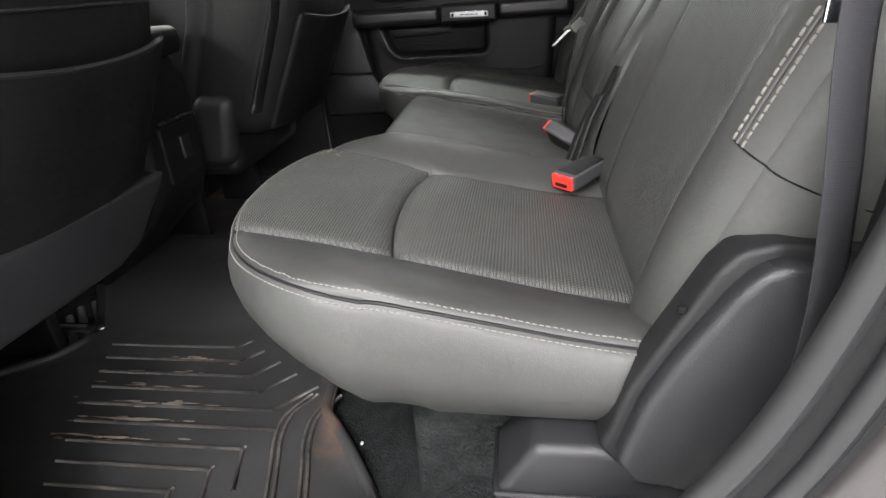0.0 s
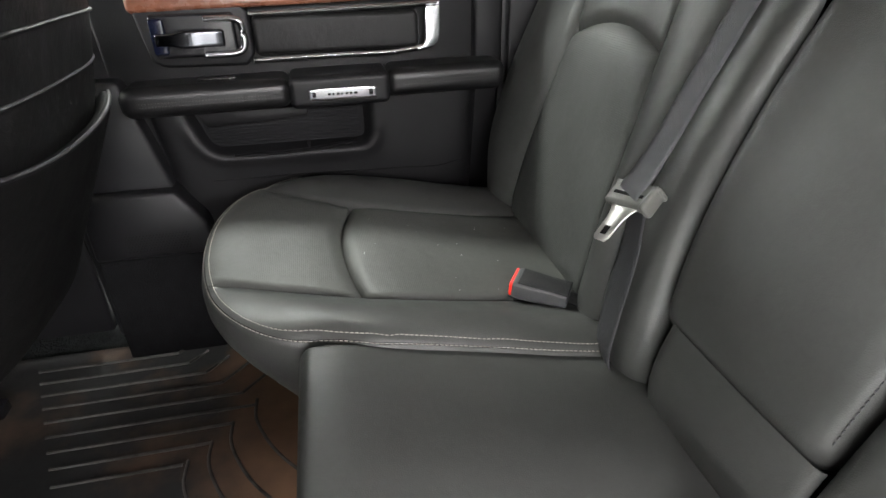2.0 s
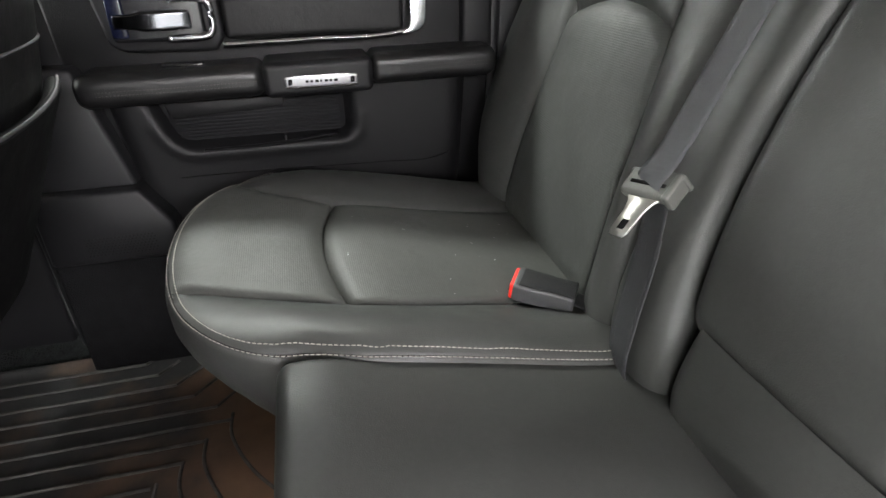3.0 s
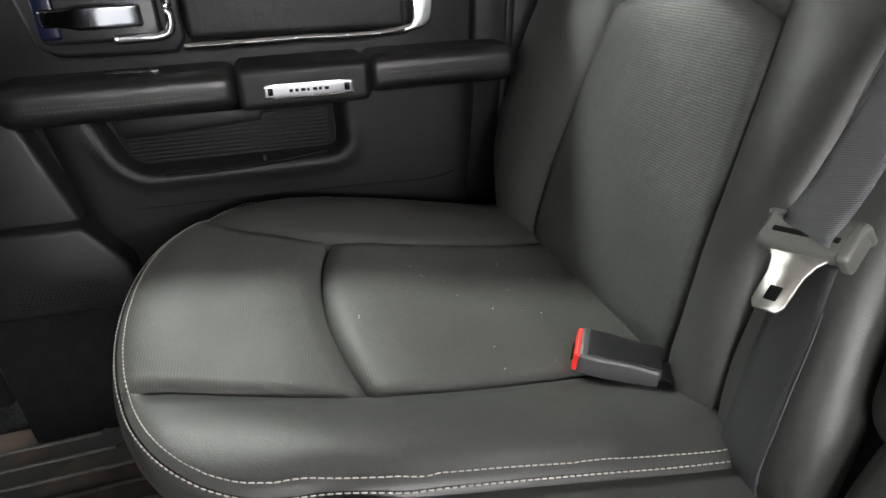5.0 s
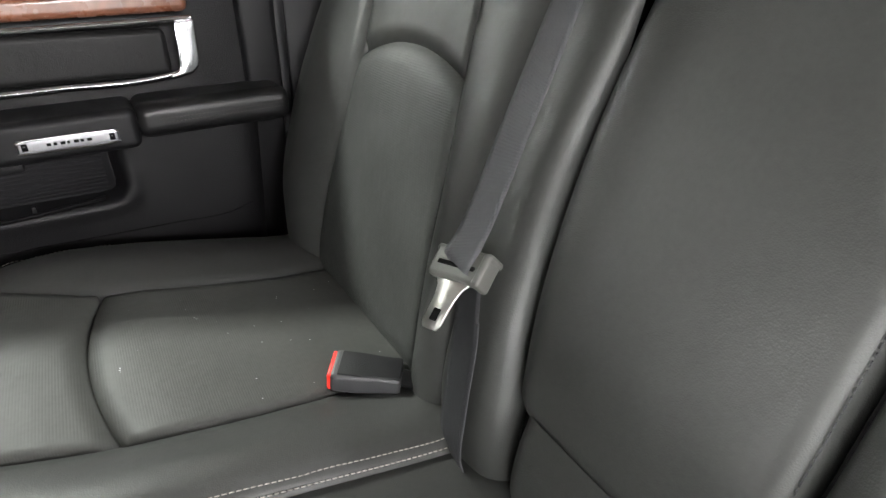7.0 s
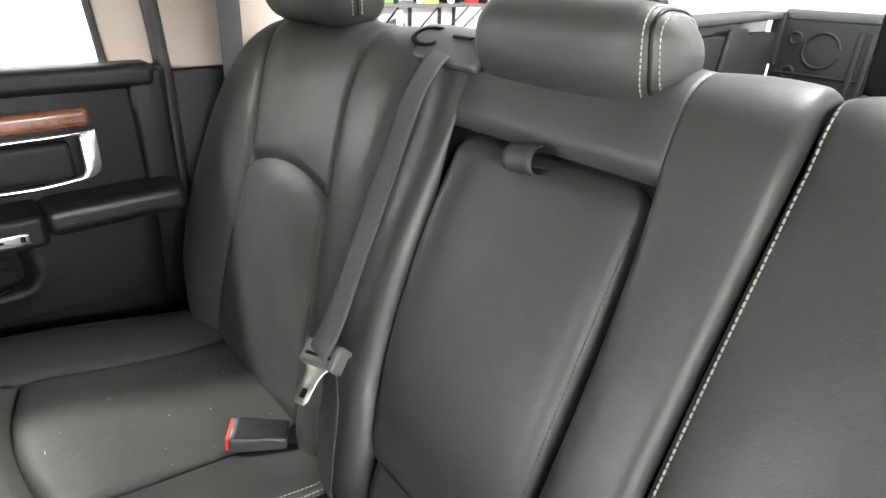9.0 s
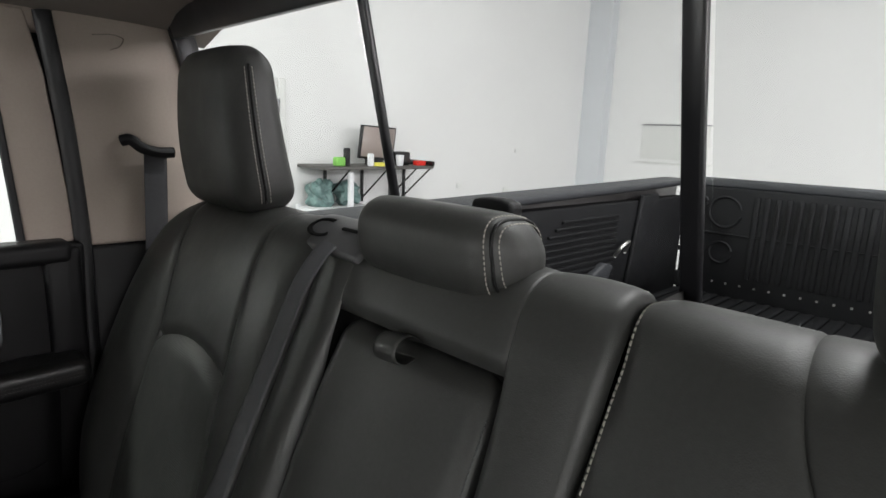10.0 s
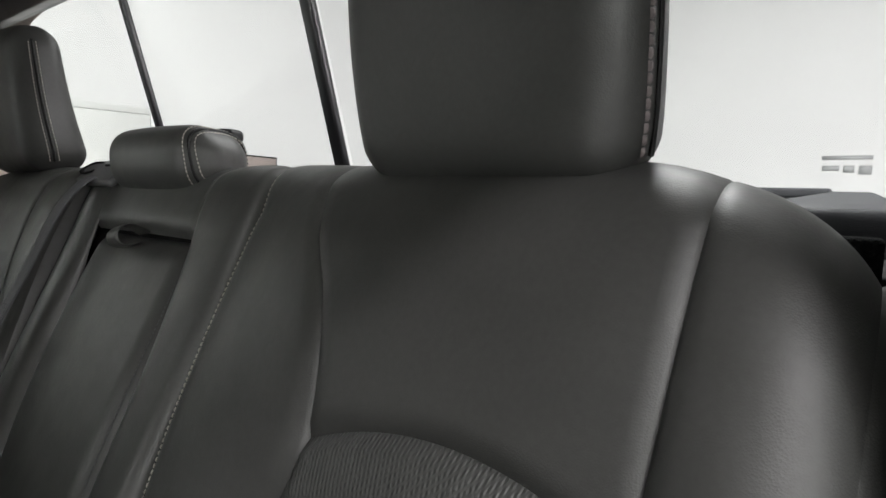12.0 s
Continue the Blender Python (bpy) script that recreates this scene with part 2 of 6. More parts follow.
# ---- mesh helpers ----
def spline(xs, ys):
    """A smooth curve through the points, flat beyond its ends."""
    xs, ys = np.array(xs, float), np.array(ys, float)
    slope = np.gradient(ys, xs)

    def at(x):
        x = np.clip(x, xs[0], xs[-1])
        k = np.clip(np.searchsorted(xs, x) - 1, 0, len(xs) - 2)
        h = xs[k + 1] - xs[k]
        t = (x - xs[k]) / h
        return ((1 + 2 * t) * (1 - t) ** 2 * ys[k] + t * (1 - t) ** 2 * h * slope[k]
                + t * t * (3 - 2 * t) * ys[k + 1] + t * t * (t - 1) * h * slope[k + 1])
    return at


def path3(points, n):
    """n points evenly along a smooth line through the given points."""
    p = np.array(points, float)
    d = np.concatenate([[0], np.cumsum(np.linalg.norm(np.diff(p, axis=0), axis=1))])
    f = [spline(d, p[:, k]) for k in range(p.shape[1])]
    q = np.array([[g(s) for g in f] for s in np.linspace(0, d[-1], 8 * len(p))])
    d2 = np.concatenate([[0], np.cumsum(np.linalg.norm(np.diff(q, axis=0), axis=1))])
    return np.stack([np.interp(np.linspace(0, d2[-1], n), d2, q[:, k]) for k in range(p.shape[1])], 1)


def thing(name, at, label, category, group="", kind=""):
    ob = new(name)
    ob.location = at
    ob.empty_display_size = 0.05
    return tagged(ob, label, category, group, kind)


def part(name, mesh, material, parent=None, label="", smooth=True):
    """Links a bmesh, or (points, faces) in world places, as one mesh under its parent."""
    data = bpy.data.meshes.new(name)
    if isinstance(mesh, bmesh.types.BMesh):
        bmesh.ops.recalc_face_normals(mesh, faces=mesh.faces)
        mesh.to_mesh(data)
        mesh.free()
    else:
        data.from_pydata([tuple(map(float, p)) for p in mesh[0]], [], [tuple(f) for f in mesh[1]])
        data.update()
    data.materials.append(material)
    data.polygons.foreach_set("use_smooth", [smooth] * len(data.polygons))
    ob = new(name, data)
    if parent:
        ob.parent = parent
        place = Vector((0, 0, 0))
        up = parent
        while up:
            place += up.location if up.type == "EMPTY" else Vector((0, 0, 0))
            up = up.parent
        ob.matrix_parent_inverse = Matrix.Translation(-place) if parent.type == "EMPTY" else Matrix.Identity(4)
    if label:
        ob["label"] = label
    if name.endswith("stitching"):
        ob["kind"] = "stuff"
    return ob


def grid(P, flip=False):
    """Points and faces of a sheet P[i, j]."""
    n, m = P.shape[:2]
    ids = np.arange(n * m).reshape(n, m)
    f = np.stack([ids[:-1, :-1], ids[1:, :-1], ids[1:, 1:], ids[:-1, 1:]], -1).reshape(-1, 4)
    if flip:
        f = f[:, ::-1]
    return P.reshape(-1, 3), f.tolist()


def joined(*pieces):
    pts, faces, k = [], [], 0
    for p, f in pieces:
        pts.extend(list(p))
        faces.extend([[i + k for i in q] for q in f])
        k += len(p)
    return pts, faces


def shell(P, thick):
    """A sheet P[i, j] given thickness along its normals, closed all round."""
    du, dv = np.gradient(P, axis=0), np.gradient(P, axis=1)
    nrm = np.cross(du, dv)
    nrm /= np.maximum(np.linalg.norm(nrm, axis=-1, keepdims=True), 1e-9)
    Q = P - nrm * thick
    n, m = P.shape[:2]
    rim = [P[0, :], P[:, -1], P[-1, ::-1], P[::-1, 0]]
    rim_q = [Q[0, :], Q[:, -1], Q[-1, ::-1], Q[::-1, 0]]
    sides = [grid(np.stack([a, b], 0)) for a, b in zip(rim, rim_q)]
    pts, faces = joined(grid(P), grid(Q, True), *sides)
    bm = bmesh.new()
    vs = [bm.verts.new(p) for p in pts]
    for f in faces:
        bm.faces.new([vs[i] for i in f])
    bmesh.ops.remove_doubles(bm, verts=bm.verts, dist=1e-6)
    return bm


def rounded(sx, sy, sz, r, mid=4, cor=4, bend=None, at=(0, 0, 0)):
    """A box with round edges as a fine mesh; bend moves its points."""
    r = min(r, sx / 2.001, sy / 2.001, sz / 2.001)

    def steps(s):
        h = s / 2
        a = (h - r) + r * np.tan(np.linspace(0, math.pi / 4, cor + 1))
        inner = np.linspace(-(h - r), h - r, mid + 1)
        return np.concatenate([-a[:0:-1], inner, a[1:]])
    half = np.array([sx, sy, sz]) / 2
    pieces = []
    axes = [steps(sx), steps(sy), steps(sz)]
    for k in range(3):
        a, b = (k + 1) % 3, (k + 2) % 3
        for sign in (-1, 1):
            A, B = np.meshgrid(axes[a], axes[b], indexing="ij")
            P = np.zeros(A.shape + (3,))
            P[..., k], P[..., a], P[..., b] = sign * half[k], A, B
            c = np.clip(P, -(half - r), half - r)
            d = P - c
            P = c + r * d / np.maximum(np.linalg.norm(d, axis=-1, keepdims=True), 1e-9)
            pieces.append(grid(P, sign < 0))
    pts, faces = joined(*pieces)
    pts = np.array(pts)
    if bend:
        pts = np.array([bend(p) for p in pts])
    pts = pts + np.array(at)
    bm = bmesh.new()
    vs = [bm.verts.new(p) for p in pts]
    for f in faces:
        bm.faces.new([vs[i] for i in f])
    bmesh.ops.remove_doubles(bm, verts=bm.verts, dist=1e-5)
    return bm


def box(x0, x1, y0, y1, z0, z1, bevel=0.003, seg=2):
    bm = bmesh.new()
    bmesh.ops.create_cube(bm, size=1.0)
    for v in bm.verts:
        v.co = Vector(((x0 + x1) / 2 + v.co.x * (x1 - x0), (y0 + y1) / 2 + v.co.y * (y1 - y0), (z0 + z1) / 2 + v.co.z * (z1 - z0)))
    if bevel:
        bmesh.ops.bevel(bm, geom=bm.edges[:], offset=bevel, segments=seg, affect="EDGES", profile=0.5)
    return bm


def slab(outline, axis, a, b, bevel=0.003, seg=2):
    """A flat plate: an outline in the plane across the axis (0: y z, 1: x z, 2: x y), from a to b along it."""
    bm = bmesh.new()
    rings = []
    for level in (a, b):
        ring = []
        for u, v in outline:
            p = [u, v]
            p.insert(axis, level)
            ring.append(bm.verts.new(p))
        rings.append(ring)
    n = len(outline)
    bm.faces.new(rings[0])
    bm.faces.new(rings[1][::-1])
    for k in range(n):
        bm.faces.new([rings[0][k], rings[1][k], rings[1][(k + 1) % n], rings[0][(k + 1) % n]])
    bmesh.ops.recalc_face_normals(bm, faces=bm.faces)
    if bevel:
        bmesh.ops.bevel(bm, geom=bm.edges[:], offset=bevel, segments=seg, affect="EDGES", profile=0.5)
    return bm


def tube(points, radius, seg=8, flat=(1.0, 1.0), caps=True):
    """A round or oval bar along points."""
    p = np.array(points, float)
    t = np.gradient(p, axis=0)
    t /= np.linalg.norm(t, axis=1, keepdims=True)
    ref = np.array([0.0, 0.0, 1.0]) if abs(t[:, 2]).mean() < 0.8 else np.array([0.0, 1.0, 0.0])
    rings = []
    for q, d in zip(p, t):
        u = np.cross(d, ref)
        u /= np.linalg.norm(u)
        v = np.cross(u, d)
        a = np.linspace(0, 2 * math.pi, seg + 1)
        rings.append(q + radius * (flat[0] * np.cos(a)[:, None] * u + flat[1] * np.sin(a)[:, None] * v))
    P = np.array(rings)
    pts, faces = grid(P)
    if caps:
        n = seg + 1
        faces = faces + [list(range(n - 1))[::-1], [len(p) * n - n + i for i in range(n - 1)]]
    return pts, faces


def ribbon(points, across, width, thick):
    """A strap along points: across gives its width's direction at each point."""
    p, a = np.array(points, float), np.array(across, float)
    if a.ndim == 1:
        a = np.tile(a, (len(p), 1))
    a = a / np.linalg.norm(a, axis=1, keepdims=True)
    t = np.gradient(p, axis=0)
    nrm = np.cross(t, a)
    nrm /= np.linalg.norm(nrm, axis=1, keepdims=True)
    w = np.linspace(-0.5, 0.5, 7)
    prof = 0.5 * thick * np.array([0.3, 1, 1, 1, 1, 1, 0.3])
    top = p[:, None] + a[:, None] * (w * width)[None, :, None] + nrm[:, None] * prof[None, :, None]
    low = p[:, None] + a[:, None] * (w * width)[None, ::-1, None] - nrm[:, None] * prof[None, ::-1, None]
    P = np.concatenate([top, low, top[:, :1]], 1)
    pts, faces = grid(P)
    m = P.shape[1]
    e = (len(p) - 1) * m
    faces = faces + [[k for k in range(m - 1)][::-1], [e + k for k in range(m - 1)]]
    return pts, faces


def stitches(line, normal, length=0.0056, gap=0.0020, width=0.0015, height=0.0007):
    """Short thread lengths laid along a line on a surface."""
    line, normal = np.array(line, float), np.array(normal, float)
    d = np.concatenate([[0], np.cumsum(np.linalg.norm(np.diff(line, axis=0), axis=1))])
    pts, faces = [], []
    s = 0.0
    while s + length < d[-1]:
        a, b = (np.array([np.interp(q, d, line[:, k]) for k in range(3)]) for q in (s, s + length))
        n = np.array([np.interp(s, d, normal[:, k]) for k in range(3)])
        n /= np.linalg.norm(n)
        side = np.cross(b - a, n)
        side *= width / 2 / max(np.linalg.norm(side), 1e-9)
        k = len(pts)
        m = (a + b) / 2 + n * height
        pts += [a + side - n * 0.0006, a - side - n * 0.0006, b - side - n * 0.0006, b + side - n * 0.0006,
                a * 0.75 + b * 0.25 + side * 0.7 + n * height, a * 0.75 + b * 0.25 - side * 0.7 + n * height,
                a * 0.25 + b * 0.75 - side * 0.7 + n * height, a * 0.25 + b * 0.75 + side * 0.7 + n * height]
        faces += [[k + i for i in q] for q in ((4, 5, 6, 7), (0, 1, 5, 4), (1, 2, 6, 5), (2, 3, 7, 6), (3, 0, 4, 7))]
        s += length + gap
    return pts, faces

# ---- cab shell ----
floor_ob = thing("floor", (-0.3, 0, -0.02), "dark grey carpeted cab floor", "floor", kind="structure")


def carpet_height(x, y):
    hump = 0.055 * math.exp(-((y + 0.02) / 0.26) ** 4)
    sill = 0.10 * max(0.0, min(1.0, (-0.83 - y) / 0.10)) + 0.08 * max(0.0, min(1.0, (y - 0.86) / 0.08))
    rear = 0.16 * max(0.0, min(1.0, (x + 0.25) / 0.22)) ** 1.5
    return -0.012 + hump + max(sill if x > -0.33 else sill * 0.6, rear)


P = np.array([[[x, y, carpet_height(x, y)] for y in np.linspace(-1.02, 0.98, 70)] for x in np.linspace(-2.2, 0.56, 90)])
part("carpet", shell(P, 0.03), CARPET, floor_ob)

roof = thing("ceiling", (-0.5, 0, 1.42), "grey cloth headliner", "ceiling", kind="structure")


def roof_z(x, y):
    return 1.425 + 0.035 * (1 - (y / 1.0) ** 2) - 0.25 * max(0.0, (abs(y) - 0.82)) - 0.05 * max(0, x - 0.35)


P = np.array([[[x, y, roof_z(x, y)] for y in np.linspace(-0.98, 0.98, 30)] for x in np.linspace(-2.0, 0.56, 30)])
part("headliner", shell(P, -0.03), HEADLINER, roof)
P = np.array([[[x, y, roof_z(x, y) + 0.09] for y in np.linspace(-1.04, 1.04, 20)] for x in np.linspace(-2.0, 0.565, 20)])
part("roof_skin", shell(P, 0.006), PAINT, roof, "silver-grey painted roof skin")

# rear wall of the cab and its three-pane window
rear = thing("wall_rear", (0.6, 0, 0.9), "dark rear cab wall below and round the window", "wall", kind="structure")
part("lower_panel", box(0.585, 0.64, -1.0, 1.0, -0.1, 0.90, 0.004), CARPET, rear)


def glass_x(z):
    return 0.600 - (z - 1.0) * 0.30


window = thing("window_1", (0.6, 0, 1.0), "three-pane sliding rear cab window with black frame", "window", kind="structure")


def window_bar(name, y0, z0, y1, z1, width, depth, parent, material=None):
    a, b = np.array([glass_x(z0), y0, z0]), np.array([glass_x(z1), y1, z1])
    along = (b - a) / np.linalg.norm(b - a)
    nx = np.array([-1.0, 0, -0.30]) / 1.044
    side = np.cross(along, nx)
    q = []
    for e in (a, b):
        for s, d in ((-1, -1), (1, -1), (1, 1), (-1, 1)):
            q.append(e + side * s * width / 2 + nx * d * depth / 2)
    faces = [(0, 1, 2, 3), (7, 6, 5, 4)] + [(k, k + 4, (k + 1) % 4 + 4, (k + 1) % 4) for k in range(4)]
    bm = bmesh.new()
    vs = [bm.verts.new(p) for p in q]
    for f in faces:
        bm.faces.new([vs[k] for k in f])
    bmesh.ops.recalc_face_normals(bm, faces=bm.faces)
    bmesh.ops.bevel(bm, geom=bm.edges[:], offset=min(0.004, depth * 0.3), segments=2, affect="EDGES", profile=0.5)
    return part(name, bm, material or FRAME_BLACK, parent)


window_bar("slider_bar", 0.243, 0.92, 0.209, 1.40, 0.017, 0.012, window)
window_bar("slider_bar", -0.279, 0.92, -0.285, 1.40, 0.024, 0.014, window)
window_bar("frame_top", -0.97, 1.418, 0.97, 1.418, 0.07, 0.05, window)
window_bar("frame_bottom", -0.97, 0.915, 0.97, 0.915, 0.05, 0.05, window)
window_bar("frame_side", 0.940, 0.92, 0.920, 1.42, 0.04, 0.05, window)
window_bar("frame_side", -0.995, 0.92, -0.975, 1.40, 0.05, 0.05, window)
for ya, yb in ((-0.99, -0.30), (-0.29, 0.23), (0.24, 0.92)):
    P = np.array([[[glass_x(z) + 0.004, y, z] for y in (ya, yb)] for z in (0.92, 1.41)])
    g = part("pane", shell(P, 0.004), GLASS, window, smooth=False)
    g.visible_shadow = False

latch = part("slider_latch", rounded(0.030, 0.075, 0.022, 0.008, 4, 4, lambda p: p + np.array([0, 0, 0.006 * math.cos(p[1] / 0.0375 * 1.4)]), (0.560, -0.012, 1.084)), BLACK_PLASTIC, window, "black slider latch")

# far side: pillar panels
far_wall = thing("wall_far_side", (0, 0.97, 0.2), "beige upper and black lower trim of the far cab side", "wall", kind="structure")
part("pillar_upper", slab([(0.262, 0.905), (0.53, 0.905), (0.53, 1.0), (0.505, 1.37), (0.47, 1.45), (0.225, 1.45), (0.235, 1.25)], 1, 0.925, 1.0, 0.01, 3), BEIGE, far_wall, "beige pillar trim")
part("pillar_lower", slab([(0.262, 0.1), (0.58, 0.1), (0.58, 0.903), (0.262, 0.903)], 1, 0.918, 1.0, 0.008, 3), BLACK_PLASTIC, far_wall, "black lower pillar trim")
part("roof_rail", box(-2.0, 0.5, 0.93, 1.02, 1.36, 1.47, 0.02, 3), BEIGE, far_wall)
part("pillar_centre", slab([(-0.78, 0.02), (-0.60, 0.02), (-0.60, 0.9), (-0.66, 1.4), (-0.80, 1.4), (-0.80, 0.9)], 1, 0.90, 1.0, 0.012, 3), BLACK_PLASTIC, far_wall, "black centre pillar trim")
part("front_side", slab([(-2.2, -0.05), (-0.8, -0.05), (-0.8, 0.9), (-2.2, 0.9)], 1, 0.93, 1.0, 0.01), BLACK_PLASTIC, far_wall)
part("sill", box(-0.62, 0.3, 0.86, 1.0, -0.05, 0.09, 0.012, 3), BLACK_PLASTIC, far_wall)
part("seal", tube(path3([(0.246, 0.925, 0.3), (0.246, 0.922, 0.7), (0.248, 0.922, 0.92), (0.232, 0.922, 1.2), (0.21, 0.922, 1.40)], 40), 0.017, 8), SEAL, far_wall, "black rubber door seal")
part("seal_backing", slab([(0.21, 0.1), (0.30, 0.1), (0.30, 0.95), (0.26, 1.42), (0.17, 1.42), (0.21, 0.95)], 1, 0.975, 0.998, 0.003), SEAL, far_wall)
part("embossed_mark", tube(path3([(0.331, 0.9235, 1.338), (0.352, 0.9235, 1.350), (0.358, 0.9235, 1.366), (0.345, 0.9235, 1.370), (0.298, 0.9235, 1.366)], 24), 0.0012, 6), HEADLINER, far_wall)
# kick panel with loudspeaker below the centre pillar
kick = thing("pillar_foot_panel", (-0.6, 0.85, 0.1), "black lower pillar panel with perforated grille", "trim panel")
part("panel", slab([(-0.74, 0.285), (-0.480, 0.285), (-0.478, 0.31), (-0.482, 0.365), (-0.535, 0.445), (-0.74, 0.445)], 1, 0.815, 0.93, 0.012, 3), BLACK_PLASTIC, kick)
part("carpet_foot", slab([(-0.74, 0.0), (-0.505, 0.0), (-0.485, 0.284), (-0.74, 0.284)], 1, 0.825, 0.93, 0.008, 2), FOOT_SHADE, kick, "carpeted panel foot, near-black for the shade there")
part("upper_panel", slab([(-0.74, 0.44), (-0.54, 0.44), (-0.60, 0.68), (-0.74, 0.68)], 1, 0.845, 0.93, 0.01, 3), SEAT_PLASTIC, kick)
dots = [(rounded(0.0032, 0.002, 0.0032, 0.0009, 1, 1, None, (-0.66 + 0.0072 * i + 0.0036 * (k % 2), 0.8145, 0.345 - 0.0062 * k))) for i in range(19) for k in range(7)]
bm = bmesh.new()
for d in dots:
    tmp = bpy.data.meshes.new("tmp")
    d.to_mesh(tmp)
    d.free()
    bm.from_mesh(tmp)
    bpy.data.meshes.remove(tmp)
part("grille_holes", bm, GAP, kick, "rows of small dark grille holes")["kind"] = "stuff"

# near side: rear quarter, jamb and sill round the open doorway
near_wall = thing("wall_near_side", (0.3, -1.0, 0.2), "dark trim and painted jamb round the open doorway", "wall", kind="structure")
part("quarter_trim", slab([(0.285, 0.25), (0.585, 0.25), (0.585, 0.98), (0.50, 1.0), (0.46, 1.45), (0.30, 1.45), (0.33, 0.9)], 1, -1.02, -0.985, 0.008, 3), JAMB, near_wall)
jamb = path3([(-0.52, -1.05, 0.115), (-0.1, -1.05, 0.125), (0.10, -1.05, 0.205), (0.195, -1.05, 0.33), (0.245, -1.05, 0.43), (0.275, -1.05, 0.53), (0.295, -1.05, 0.62), (0.32, -1.05, 0.8), (0.33, -1.05, 1.0), (0.30, -1.05, 1.36)], 80)
part("seal", tube(jamb, 0.014, 10), SEAL, near_wall, "black rubber door seal")
part("seal", tube(jamb + np.array([0.034, -0.008, -0.034]), 0.011, 10), SEAL, near_wall)
t = np.gradient(jamb, axis=0)
t /= np.linalg.norm(t, axis=1, keepdims=True)
outn = np.stack([t[:, 2], np.zeros(len(t)), -t[:, 0]], 1)
prof = [(0.0, 0.012), (0.012, 0.004), (0.030, 0.0), (0.046, -0.010), (0.050, -0.022)]
P = np.array([jamb + outn * a + np.array([0, b, 0]) for a, b in prof])
part("jamb_trim", shell(P, 0.006), JAMB, near_wall, "black inner jamb trim")
prof = [(0.050, -0.018), (0.056, -0.034), (0.066, -0.038), (0.080, -0.042), (0.090, -0.055), (0.094, -0.075), (0.11, -0.088), (0.19, -0.097), (0.32, -0.10)]
P = np.array([jamb + outn * a + np.array([0, b, 0]) for a, b in prof])
part("painted_jamb", shell(P, 0.004), PAINT, near_wall, "silver-grey painted door jamb")
striker = part("striker", tube(path3([(0.352, -1.085, 0.405), (0.345, -1.115, 0.405), (0.362, -1.118, 0.398), (0.368, -1.088, 0.396)], 16), 0.006, 8), CHROME, near_wall, "chrome door striker")
part("pillar_centre", slab([(-0.80, 0.0), (-0.66, 0.0), (-0.66, 0.9), (-0.68, 1.42), (-0.80, 1.42)], 1, -1.06, -0.97, 0.012, 3), BLACK_PLASTIC, near_wall)
part("front_side", slab([(-2.2, -0.05), (-0.8, -0.05), (-0.8, 0.9), (-2.2, 0.9)], 1, -1.06, -0.97, 0.01), BLACK_PLASTIC, near_wall)
part("roof_rail", box(-2.0, 0.55, -1.06, -0.94, 1.36, 1.47, 0.02, 3), BEIGE, near_wall)
front = thing("wall_front", (-2.2, 0, 0), "dark dashboard wall of the cab", "wall", kind="structure")
part("panel", box(-2.26, -2.2, -1.05, 1.0, -0.05, 0.85, 0.01), BLACK_PLASTIC, front)
# unseen dashboard, added to keep light from the windscreen off the floor
part("dashboard", rounded(0.62, 1.94, 0.36, 0.06, 6, 5, None, (-1.885, -0.02, 0.71)), BLACK_PLASTIC, front, "plain black unseen dashboard, blocks light from the front")

# ---- far rear door ----
door = thing("door_1", (-0.2, 0.9, 0.1), "closed black rear truck door with chrome trim and padded armrest", "door", kind="structure")
part("skin", slab([(-0.60, 0.10), (0.20, 0.10), (0.228, 0.45), (0.245, 0.92), (-0.64, 0.92), (-0.62, 0.55)], 1, 0.895, 0.97, 0.008, 3), DOOR_SKIN, door)
# lower panel sweeps inwards round a map pocket
xs, zs = np.linspace(-0.545, 0.165, 72), np.linspace(0.13, 0.615, 54)


def box_d(x, z, x0, x1, z0, z1, r):
    dx, dz = max(x0 + r - x, x - x1 + r, 0), max(z0 + r - z, z - z1 + r, 0)
    inner = min(x - x0, x1 - x, z - z0, z1 - z)
    return math.hypot(dx, dz) - r if (dx or dz) else -inner


P = []
for x in xs:
    line = []
    for z in zs:
        slope = 0.868 + 0.035 * max(0.0, (0.40 - z) / 0.27)
        d = box_d(x, z, -0.455 + 0.30 * (0.60 - z), -0.100, 0.520, 0.66, 0.014)
        depth = 0.040 * min(1.0, max(0.0, (0.022 - d) / 0.026))
        lip = -0.004 * math.exp(-((d - 0.032) / 0.012) ** 2) * (z < 0.56)
        e = min(x + 0.545, 0.165 - x, z - 0.13)
        line.append((x + (z - 0.45) * (0.06 if x > 0 else -0.13 * min(1, -x / 0.5)), slope + depth + lip + 0.02 * math.exp(-max(e, 0) / 0.012), z))
    P.append(line)
part("lower_panel", grid(np.array(P)), DOOR_SKIN, door)
part("pocket_lining", box(-0.46, -0.10, 0.893, 0.899, 0.50, 0.62, 0.0), POCKET, door, "ribbed dark pocket lining")
for k in range(14):
    part("lining_rib", box(-0.45, -0.11, 0.8918, 0.8935, 0.515 + k * 0.007, 0.519 + k * 0.007, 0.0006, 1), POCKET, door)
part("pocket_flap", slab([(-0.462, 0.600), (-0.225, 0.600), (-0.225, 0.578), (-0.300, 0.572), (-0.448, 0.566)], 1, 0.872, 0.894, 0.003), DOOR_SKIN, door, "black flap over the pocket")
part("pocket_tab", rounded(0.007, 0.012, 0.016, 0.002, 1, 2, None, (-0.232, 0.874, 0.508)), DOOR_SKIN, door)
